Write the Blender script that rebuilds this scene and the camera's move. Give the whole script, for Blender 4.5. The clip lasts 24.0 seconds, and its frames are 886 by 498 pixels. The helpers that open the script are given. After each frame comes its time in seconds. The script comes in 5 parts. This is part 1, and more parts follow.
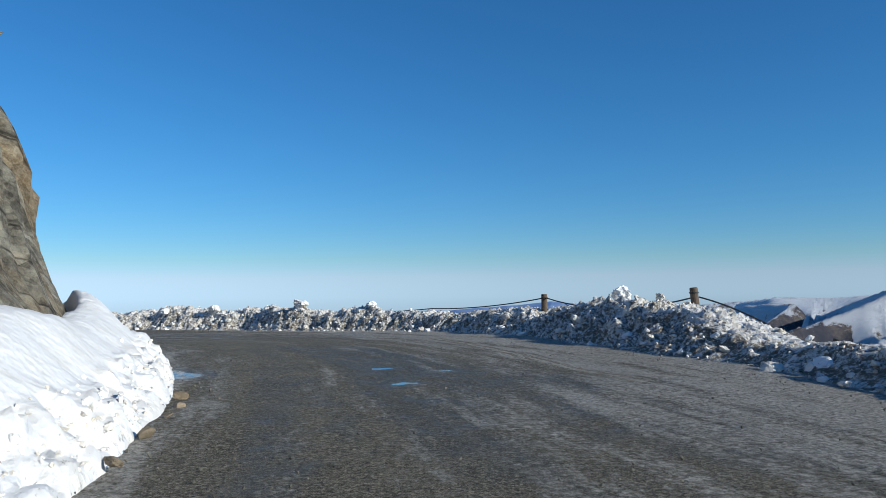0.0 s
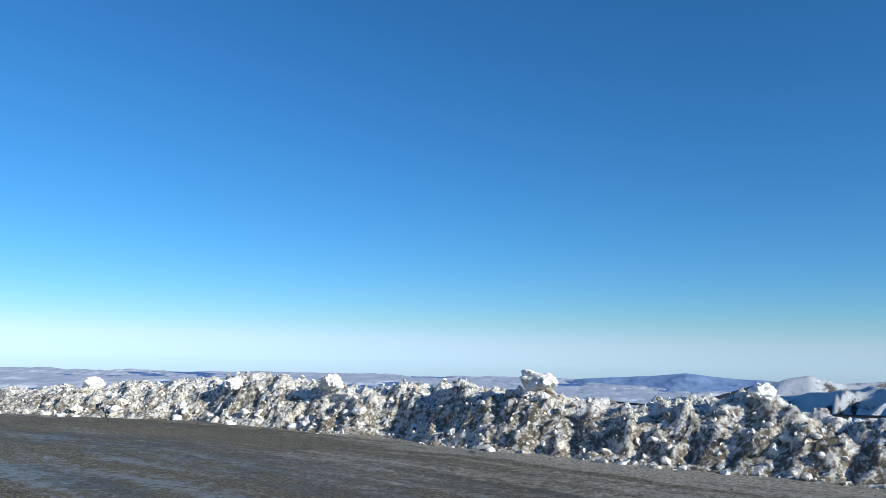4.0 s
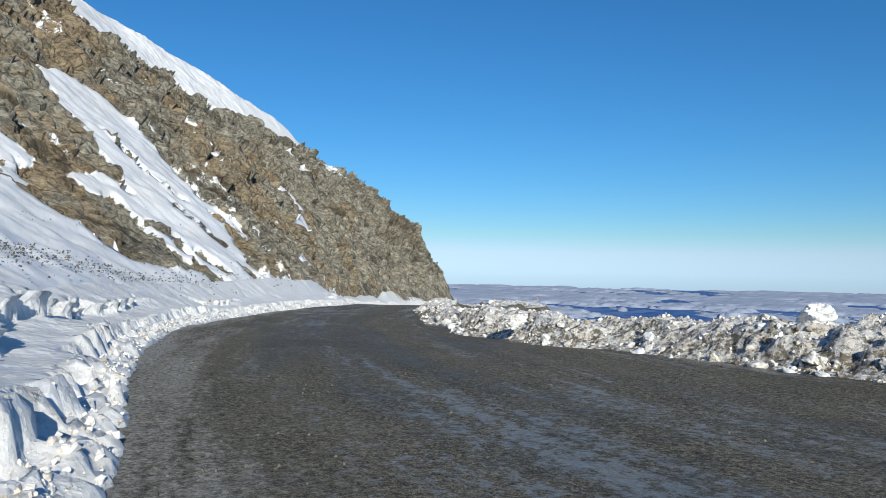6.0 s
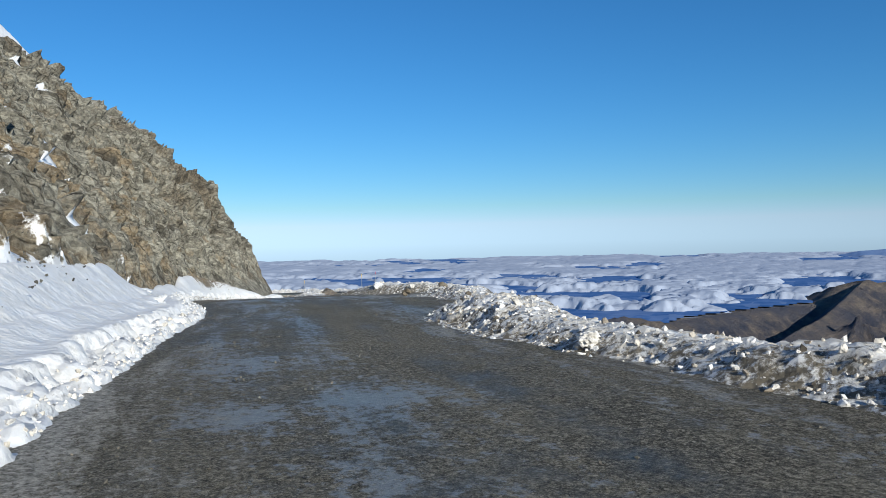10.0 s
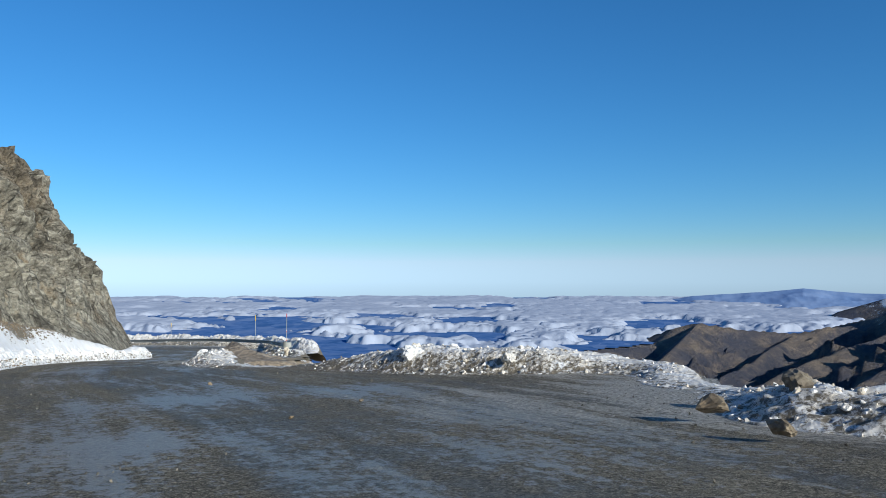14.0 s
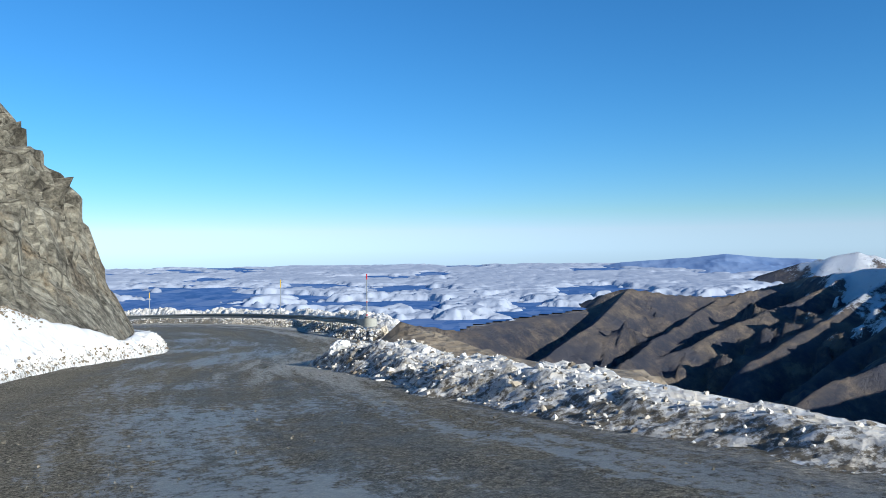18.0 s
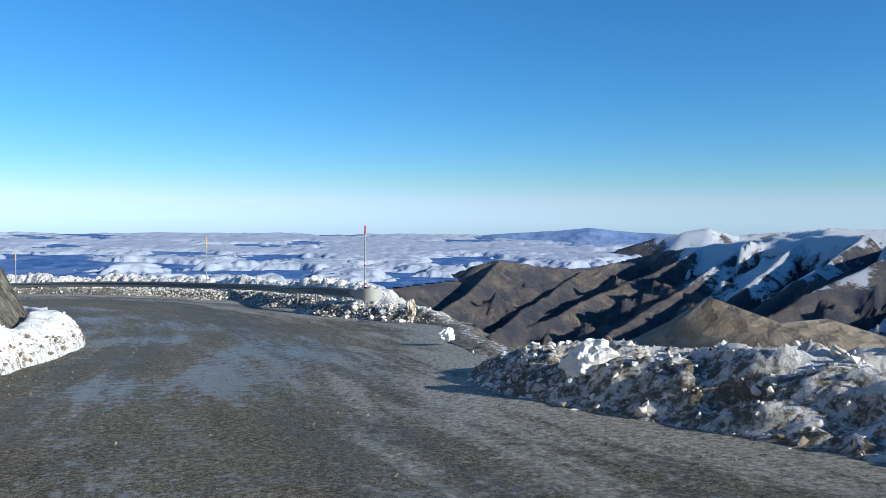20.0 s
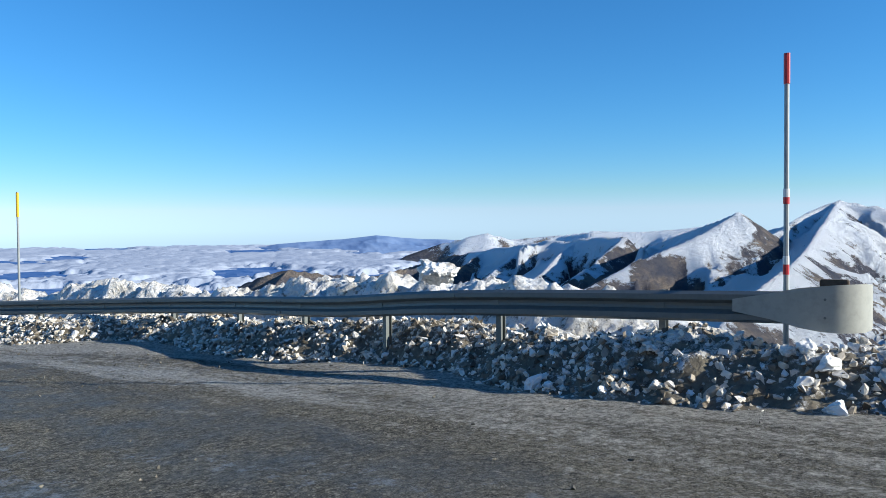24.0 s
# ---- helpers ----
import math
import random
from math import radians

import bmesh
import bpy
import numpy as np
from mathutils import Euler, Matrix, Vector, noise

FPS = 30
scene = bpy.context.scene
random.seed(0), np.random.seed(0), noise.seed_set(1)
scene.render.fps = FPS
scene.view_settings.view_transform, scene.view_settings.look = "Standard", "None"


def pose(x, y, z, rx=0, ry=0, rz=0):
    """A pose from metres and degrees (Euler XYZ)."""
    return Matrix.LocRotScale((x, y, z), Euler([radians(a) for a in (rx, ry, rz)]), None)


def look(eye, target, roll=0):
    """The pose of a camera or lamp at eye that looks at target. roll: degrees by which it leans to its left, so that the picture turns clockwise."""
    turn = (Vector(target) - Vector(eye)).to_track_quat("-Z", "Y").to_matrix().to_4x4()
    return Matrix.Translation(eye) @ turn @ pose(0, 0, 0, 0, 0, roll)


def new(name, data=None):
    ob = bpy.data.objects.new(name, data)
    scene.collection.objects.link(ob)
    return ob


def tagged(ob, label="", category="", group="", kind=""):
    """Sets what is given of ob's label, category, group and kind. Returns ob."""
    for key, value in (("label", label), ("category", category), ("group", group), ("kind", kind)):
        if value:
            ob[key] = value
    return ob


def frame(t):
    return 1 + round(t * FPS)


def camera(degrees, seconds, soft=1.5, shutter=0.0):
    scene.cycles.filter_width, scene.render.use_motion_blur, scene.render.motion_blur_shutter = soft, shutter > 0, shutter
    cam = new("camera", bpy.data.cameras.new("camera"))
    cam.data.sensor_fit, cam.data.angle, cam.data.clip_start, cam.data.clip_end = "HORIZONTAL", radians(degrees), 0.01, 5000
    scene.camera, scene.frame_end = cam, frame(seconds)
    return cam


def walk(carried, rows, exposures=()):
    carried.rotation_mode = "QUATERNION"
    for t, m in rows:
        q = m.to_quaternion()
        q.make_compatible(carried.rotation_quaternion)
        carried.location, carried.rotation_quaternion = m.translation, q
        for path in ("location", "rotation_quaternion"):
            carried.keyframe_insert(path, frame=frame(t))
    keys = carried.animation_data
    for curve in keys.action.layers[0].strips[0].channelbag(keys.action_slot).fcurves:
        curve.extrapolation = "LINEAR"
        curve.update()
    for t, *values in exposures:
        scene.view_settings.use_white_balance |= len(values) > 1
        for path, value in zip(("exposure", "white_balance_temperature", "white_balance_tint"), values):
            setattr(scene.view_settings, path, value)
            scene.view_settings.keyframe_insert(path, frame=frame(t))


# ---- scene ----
cam = camera(61.0, 24.0, soft=0.7)

# seconds, place of the eye, yaw to the left, pitch, roll
PATH = [
    (0, 0.00, 0.00, 1.44, -0.02, 3.63, -0.55),
    (0.5, -0.49, 3.35, 1.43, -10.50, 4.08, -0.89),
    (1, -1.16, 6.39, 1.52, -17.40, 5.21, -2.24),
    (1.5, -1.89, 9.15, 1.59, -20.61, 6.64, -1.16),
    (2, -2.63, 11.99, 1.58, -20.55, 7.07, -0.79),
    (2.5, -3.45, 14.75, 1.53, -18.61, 7.53, 0.22),
    (3, -4.24, 17.28, 1.53, -11.88, 7.95, 0.72),
    (3.5, -5.14, 19.60, 1.53, -1.93, 8.28, 1.00),
    (4, -6.31, 21.72, 1.49, 9.64, 8.50, 1.38),
    (4.5, -7.89, 23.67, 1.42, 21.24, 8.58, 2.18),
    (5, -10.00, 25.49, 1.35, 31.30, 8.48, 3.71),
    (5.5, -12.43, 27.10, 1.28, 39.86, 4.37, 1.15),
    (6, -15.22, 28.56, 1.26, 46.16, 1.63, 0.99),
    (6.5, -17.85, 29.89, 1.30, 52.36, 1.03, 1.37),
    (7, -20.54, 31.19, 1.27, 56.49, 0.69, 1.50),
    (7.5, -23.25, 32.49, 1.30, 57.39, 0.68, 0.52),
    (8, -25.98, 34.01, 1.23, 56.06, 3.46, -0.98),
    (8.5, -28.80, 35.65, 1.17, 49.94, 3.18, -2.80),
    (9, -31.78, 37.51, 1.08, 42.23, 1.16, -3.66),
    (9.5, -34.58, 39.38, 0.99, 33.86, -0.29, -2.32),
    (10, -37.32, 41.28, 0.87, 27.58, -0.38, -1.11),
    (10.5, -39.86, 43.32, 0.78, 23.20, -0.58, -0.57),
    (11, -42.26, 45.54, 0.74, 20.49, -1.04, -1.27),
    (11.5, -44.54, 47.86, 0.73, 18.96, -1.36, -2.40),
    (12, -46.71, 50.23, 0.74, 18.15, -1.11, -3.16),
    (12.5, -48.80, 52.59, 0.72, 17.59, 0.10, -2.76),
    (13, -50.81, 54.88, 0.63, 16.82, 2.69, -0.39),
    (13.5, -52.84, 57.35, 0.53, 16.60, 2.63, 0.19),
    (14, -54.87, 59.73, 0.40, 16.67, 2.51, 0.06),
    (14.5, -56.91, 62.08, 0.21, 16.58, 2.35, -0.13),
    (15, -59.07, 64.34, 0.02, 16.35, 2.11, -0.11),
    (15.5, -61.36, 66.69, -0.13, 16.24, 2.08, -0.03),
    (16, -63.58, 68.96, -0.27, 16.14, 1.60, 0.18),
    (16.5, -65.89, 70.99, -0.41, 16.15, 1.29, 0.37),
    (17, -68.12, 73.01, -0.57, 15.61, 1.13, 0.49),
    (17.5, -70.49, 74.92, -0.77, 14.68, 0.76, 0.74),
    (18, -72.78, 76.98, -0.99, 11.43, 0.12, -0.47),
    (18.5, -74.94, 79.12, -1.20, 6.21, -0.10, 0.01),
    (19, -77.01, 81.54, -1.44, 3.36, -0.68, 0.35),
    (19.5, -78.95, 84.18, -1.70, 2.12, -1.42, 0.56),
    (20, -80.70, 86.95, -1.96, 1.75, -2.13, 0.60),
    (20.5, -82.23, 89.76, -2.22, 1.50, -2.62, 0.48),
    (21, -83.51, 92.54, -2.44, 0.62, -2.68, 0.16),
    (21.5, -84.65, 95.08, -2.63, -0.90, -2.73, 0.31),
    (22, -85.65, 97.62, -2.82, -2.33, -2.78, 0.82),
    (22.5, -86.55, 100.18, -3.05, -2.37, -1.61, -0.13),
    (23, -87.49, 102.76, -3.37, -6.88, -1.50, 0.57),
    (23.5, -88.43, 105.52, -3.67, -11.77, -1.45, 0.40),
    (24, -89.57, 108.03, -3.88, -14.44, -1.45, -0.42),
]


def eye_pose(x, y, z, yaw, pitch, roll):
    return pose(x, y, z, 0, 0, yaw) @ pose(0, 0, 0, 90 + pitch, 0, 0) @ pose(0, 0, 0, 0, 0, roll)


walk(cam, [(t, eye_pose(*row)) for t, *row in PATH], [(0.0, 0.07, 5600, 2), (1.0, 0.34, 5600, 2), (2.0, 0.46, 5600, 2), (5.0, 0.12, 5700, 2), (7.0, -0.1, 5750, 2), (9.0, -0.08, 5750, 2), (10.0, 0.06, 5650, 2), (12.0, 0.12, 5600, 2), (16.0, 0.22, 5600, 2), (18.0, 0.42, 5600, 2), (21.0, 0.36, 5600, 2), (22.0, 0.34, 5600, 2), (23.0, 0.38, 5600, 2), (24.0, 0.6, 5650, 2)])

# ---- sky and sun ----
SUN_TO = Vector((0.87, -0.49, 0.0)).normalized()
SUN_EL = radians(20.5)
world = bpy.data.worlds.new("world")
scene.world = world
world.use_nodes = True
wn = world.node_tree
sky = wn.nodes.new("ShaderNodeTexSky")
sky.sky_type = "NISHITA"
sky.sun_disc = False
sky.sun_elevation = SUN_EL
sky.sun_rotation = math.atan2(SUN_TO.x, SUN_TO.y)
sky.altitude = 2300
sky.air_density, sky.dust_density, sky.ozone_density = 1.1, 0.15, 5.0
# thin lavender haze: the low sky is no yellower than white
split = wn.nodes.new("ShaderNodeSeparateColor")
joined = wn.nodes.new("ShaderNodeCombineColor")
wn.links.new(sky.outputs[0], split.inputs[0])
def sky_math(kind, a, b):
    node = wn.nodes.new("ShaderNodeMath")
    node.operation = kind
    for socket, value in zip(node.inputs, (a, b)):
        if isinstance(value, (int, float)):
            socket.default_value = value
        else:
            wn.links.new(value, socket)
    return node.outputs[0]


green = split.outputs[1]
red = sky_math("MAXIMUM", sky_math("SUBTRACT", sky_math("MULTIPLY", sky_math("DIVIDE", split.outputs[0], green), 2.0), 0.635), 0.10)
wn.links.new(sky_math("MULTIPLY", sky_math("MINIMUM", red, 0.83), green), joined.inputs[0])
blue = sky_math("MULTIPLY", sky_math("POWER", sky_math("MAXIMUM", sky_math("DIVIDE", split.outputs[2], green), 1.10), 1.34), 0.875)
blue = sky_math("MAXIMUM", blue, 1.13)
wn.links.new(sky_math("MULTIPLY", blue, green), joined.inputs[2])
wn.links.new(split.outputs[1], joined.inputs[1])
wn.links.new(joined.outputs[0], wn.nodes["Background"].inputs[0])
wn.nodes["Background"].inputs[1].default_value = 0.094

sun = new("sun", bpy.data.lights.new("sun", "SUN"))
sun.data.energy, sun.data.angle, sun.data.color = 5.0, radians(0.5), (1.0, 0.85, 0.68)
sun.matrix_world = look((0, 0, 50), Vector((0, 0, 50)) - Vector((SUN_TO.x * math.cos(SUN_EL), SUN_TO.y * math.cos(SUN_EL), math.sin(SUN_EL))))

# ---- noise on arrays ----


def hash3(i, j, k, seed):
    h = (i * 374761393 + j * 668265263 + k * 2147483647 + seed * 1442695041) & 0xFFFFFFFF
    h = ((h ^ (h >> 13)) * 1274126177) & 0xFFFFFFFF
    h = ((h ^ (h >> 16)) * 2246822519) & 0xFFFFFFFF
    return ((h ^ (h >> 15)) & 0xFFFFFF) / float(0xFFFFFF)


def vnoise(p, seed=0):
    """Value noise, -1 to 1, of an (n, 3) array."""
    i = np.floor(p).astype(np.int64)
    f = p - i
    f = f * f * f * (f * (f * 6 - 15) + 10)
    out = 0
    for a in (0, 1):
        for b in (0, 1):
            for c in (0, 1):
                w = (f[:, 0] if a else 1 - f[:, 0]) * (f[:, 1] if b else 1 - f[:, 1]) * (f[:, 2] if c else 1 - f[:, 2])
                out = out + w * hash3(i[:, 0] + a, i[:, 1] + b, i[:, 2] + c, seed)
    return out * 2 - 1


def fbm(p, octaves=4, seed=0, gain=0.5):
    out, amp = 0, 1.0
    for o in range(octaves):
        out = out + amp * vnoise(p * 2.0**o + o * 17.3, seed + o)
        amp *= gain
    return out


def ridged(p, octaves=4, seed=0, gain=0.5):
    out, amp = 0, 1.0
    for o in range(octaves):
        out = out + amp * (1 - 2 * np.abs(vnoise(p * 2.0**o + o * 9.7, seed + o)))
        amp *= gain
    return out


def cells(p, seed=0):
    """Distance to the nearest cell centre, and a random value of that cell."""
    i = np.floor(p).astype(np.int64)
    best, tint = np.full(len(p), 9.0), np.zeros(len(p))
    for a in (-1, 0, 1):
        for b in (-1, 0, 1):
            for c in (-1, 0, 1):
                q = (i[:, 0] + a, i[:, 1] + b, i[:, 2] + c)
                d = 0
                for n in range(3):
                    d = d + (q[n] + hash3(*q, seed + 5 * n) - p[:, n]) ** 2
                near = d < best
                best = np.where(near, d, best)
                tint = np.where(near, hash3(*q, seed + 31), tint)
    return np.sqrt(best), tint


def smooth(a, b, x):
    t = np.clip((x - a) / (b - a), 0, 1)
    return t * t * (3 - 2 * t)


# ---- plan: spine of the road, its uphill foot and its downhill edge ----
SPINE = [
    (3.0, -40.0, -0.3), (1.2, -15.0, -0.1), (0.0, 0.0, 0.0), (-1.9, 9.1, 0.1), (-4.2, 17.3, 0.1), (-7.9, 23.7, 0.0), (-15.2, 28.6, -0.15),
    (-23.3, 32.5, -0.2), (-31.8, 37.5, -0.4), (-39.9, 43.3, -0.6), (-46.7, 50.2, -0.75), (-52.8, 57.3, -0.95), (-59.1, 64.3, -1.4),
    (-65.9, 71.0, -1.9), (-72.8, 77.0, -2.45), (-78.9, 84.2, -3.1), (-83.5, 92.5, -3.9), (-86.6, 100.2, -4.5), (-89.6, 108.0, -5.3),
    (-92.5, 113.5, -5.65), (-96.5, 118.5, -5.95), (-102.0, 122.0, -6.25), (-110.0, 123.5, -6.6), (-140.0, 121.0, -7.9),
]
# foot of the mountain: x, y, lower slope in degrees, its run, upper slope, where that eases off
LEFT = [
    (-0.5, -40, 42, 9, 42, 30), (-2.2, -10, 48, 8, 45, 26), (-2.7, 3, 55, 7, 50, 20), (-3.4, 8, 62, 6, 50, 16), (-4.2, 11, 64, 5, 45, 10), (-5.9, 15.2, 69, 5, 42, 9),
    (-9, 20.5, 58, 5, 44, 13), (-14, 26, 46, 8, 44, 22), (-20, 30, 34, 12, 34, 45), (-25.6, 32.4, 27, 14, 30, 60), (-31.4, 35.2, 26, 13, 31, 60),
    (-37, 38.9, 28, 12, 34, 60), (-42.2, 43.8, 33, 10, 38, 60),
]
LEFT += [
    (-48.2, 50.8, 39, 8, 41, 60), (-53, 56.5, 42, 8, 43, 60), (-58.5, 61.5, 45, 8, 44, 48), (-64, 66, 49, 7, 43.5, 33), (-70, 71.5, 54, 6, 43.7, 26), (-76, 78, 60, 5.5, 46.3, 19.5),
    (-82, 85, 64, 5, 51, 13.5), (-85.6, 90.5, 64.5, 4.5, 47, 12), (-87.6, 95.5, 66, 4.4, 46, 9), (-88.7, 100.5, 64, 4.2, 48, 7.5), (-90.55, 105.4, 66, 1.7, 66, 5.4),
    (-94.5, 109.5, 52, 1.6, 58, 3.4), (-100, 113.5, 50, 2, 4, 3), (-107, 116.5, 40, 1.5, 2, 3), (-117, 118, 35, 1.2, 2, 3), (-140, 116, 30, 1, 2, 3),
]
# foot of the windrow on the open side: x, y, height, width
RIGHT = [
    (9.5, -40, 0.6, 2), (7, -10, 0.7, 2), (6.2, 5, 0.7, 2.2), (5.9, 10, 0.45, 2.2), (5.7, 13, 0.4, 2.4), (5.4, 15.5, 0.42, 3), (4.7, 18.2, 0.85, 3.6),
    (3.7, 21, 1.04, 3.8), (2.8, 25.3, 0.92, 3.4), (1.4, 28.6, 0.8, 3), (-0.7, 31.4, 0.62, 2.6), (-3.2, 33.4, 0.8, 2.4), (-7.3, 35.6, 0.9, 2.6),
    (-10, 37.6, 0.95, 2.6), (-13.7, 39.3, 0.95, 2.6), (-17.6, 40.4, 0.75, 2.4), (-21.5, 41.2, 0.6, 2.4), (-26, 42, 0.5, 2.2), (-30, 43.2, 0.5, 2.2),
    (-34.5, 46.6, 0.5, 2.2), (-38, 49.3, 0.34, 2), (-41.5, 52, 0.28, 1.8), (-44.6, 55, 0.5, 2.4), (-46.3, 58.3, 0.24, 2.0), (-47.5, 61.5, 0.15, 1.7),
]
RIGHT += [
    (-49, 64.8, 0.15, 1.8), (-50.8, 67, 0.26, 2.2), (-52.8, 69.6, 0.38, 2.6), (-54.3, 71.6, 0.3, 2), (-55, 74.5, 0.06, 1.5), (-56, 77.6, 0.25, 1.6),
    (-58.5, 78.2, 0.58, 2.4), (-61.2, 78.7, 0.64, 2.6), (-64, 79.8, 0.34, 2.0), (-67, 81.2, 0.03, 1.3), (-69.8, 82.3, 0.08, 1.3), (-72.5, 85, 0.26, 1.9),
    (-75, 88, 0.4, 2.3), (-77, 91, 0.42, 2.2), (-79.3, 94.5, 0.55, 2.2), (-80.7, 97.3, 0.4, 1.6), (-80.5, 99.5, 0.03, 1), (-80.8, 103, 0.04, 1.0),
    (-81.5, 108, 0.03, 1.0), (-82.0, 110.6, 0.16, 1.3), (-82.9, 111.6, 0.36, 1.6), (-85.1, 113.5, 0.38, 1.8), (-87.1, 116.2, 0.4, 1.8),
    (-89.2, 119.6, 0.36, 1.7), (-91.8, 122.8, 0.34, 1.7), (-94.5, 124.9, 0.28, 1.7), (-98.2, 127.5, 0.28, 1.7), (-104, 129.2, 0.28, 1.7), (-112, 129.8, 0.28, 1.7), (-140, 126, 0.4, 1.6),
]


def dense(rows, step):
    """Catmull-Rom through the rows, at even steps of length."""
    a = np.array(rows, float)
    a = np.vstack([2 * a[0] - a[1], a, 2 * a[-1] - a[-2]])
    out = []
    for k in range(1, len(a) - 2):
        n = max(2, int(np.linalg.norm(a[k + 1, :2] - a[k, :2]) / step * 2))
        t = (np.arange(n) / n)[:, None]
        out.append(0.5 * (2 * a[k] + (a[k + 1] - a[k - 1]) * t + (2 * a[k - 1] - 5 * a[k] + 4 * a[k + 1] - a[k + 2]) * t**2 + (3 * a[k] - a[k - 1] - 3 * a[k + 1] + a[k + 2]) * t**3))
    out = np.vstack(out + [a[-2:-1]])
    s = np.r_[0, np.cumsum(np.linalg.norm(np.diff(out[:, :2], axis=0), axis=1))]
    at = np.arange(0, s[-1], step)
    return np.stack([np.interp(at, s, out[:, c]) for c in range(out.shape[1])], 1)


spine, left, right = dense(SPINE, 1.0), dense(LEFT, 0.5), dense(RIGHT, 0.5)


def left_shelf(rows):
    """Width of the snow apron at the mountain's foot, and how tall it is."""
    at = [0, 5.6, 10, 16, 24, 36, 42, 50, 70, 80, 84.5, 86.3, 87.6, 88.4, 88.9, 89.6, 90.6, 96, 140]
    wide = np.interp(-rows[:, 0], at, [1.9, 1.25, 1.5, 1.7, 1.7, 1.7, 1.5, 1.5, 1.3, 1.4, 1.9, 1.9, 1.4, 0.8, 0.5, 0.7, 0.6, 0.8, 0.8])
    tall = np.interp(-rows[:, 0], at, [1.55, 1.5, 1.2, 0.9, 0.95, 0.9, 0.6, 0.55, 0.8, 1.5, 2.4, 2.4, 1.5, 0.8, 0.45, 1.0, 0.9, 0.9, 0.6])
    return wide, tall



def ground_z(xy):
    """Height of the road's surface, carried sideways."""
    out = np.empty(len(xy))
    for k in range(0, len(xy), 20000):
        d2 = ((xy[k : k + 20000, None] - spine[None, :, :2]) ** 2).sum(-1)
        w = np.exp(-(d2 - d2.min(1, keepdims=True)) / 32)
        out[k : k + 20000] = (w * spine[:, 2]).sum(1) / w.sum(1)
    return out


def gz(x, y):
    return float(ground_z(np.array([[x, y]], float))[0])


def side(xy, line):
    """Signed distance from a line of the plan (positive to its left as it runs), and the nearest row."""
    dist, row = np.empty(len(xy)), np.empty(len(xy), int)
    for k in range(0, len(xy), 20000):
        d2 = ((xy[k : k + 20000, None] - line[None, :, :2]) ** 2).sum(-1)
        row[k : k + 20000] = d2.argmin(1)
        dist[k : k + 20000] = np.sqrt(d2.min(1))
    j = np.clip(row, 1, len(line) - 2)
    along = line[j + 1, :2] - line[j - 1, :2]
    away = xy - line[row, :2]
    return dist * np.sign(along[:, 0] * away[:, 1] - along[:, 1] * away[:, 0]), row


def mesh_of(name, verts, faces, material, smooth_shade=True, **attributes):
    me = bpy.data.meshes.new(name)
    verts, faces = np.asarray(verts, float), np.asarray(faces, int)
    me.from_pydata(verts.tolist(), [], faces.tolist())
    for key, values in attributes.items():
        me.attributes.new(key, "FLOAT", "POINT").data.foreach_set("value", np.asarray(values, np.float32))
    if smooth_shade:
        me.polygons.foreach_set("use_smooth", np.ones(len(me.polygons), bool))
    me.materials.append(material)
    me.update()
    return me


def grid_faces(rows, columns, keep=None):
    i, j = np.meshgrid(np.arange(rows - 1), np.arange(columns - 1), indexing="ij")
    a = (i * columns + j).ravel()
    f = np.stack([a, a + columns, a + columns + 1, a + 1], 1)
    return f if keep is None else f[keep[f].all(1)]


def compact(verts, faces, *values):
    """Leaves out the vertices that no face uses."""
    used = np.unique(faces)
    back = np.full(len(verts), -1)
    back[used] = np.arange(len(used))
    return [verts[used], back[faces]] + [v[used] for v in values]


# ---- materials ----


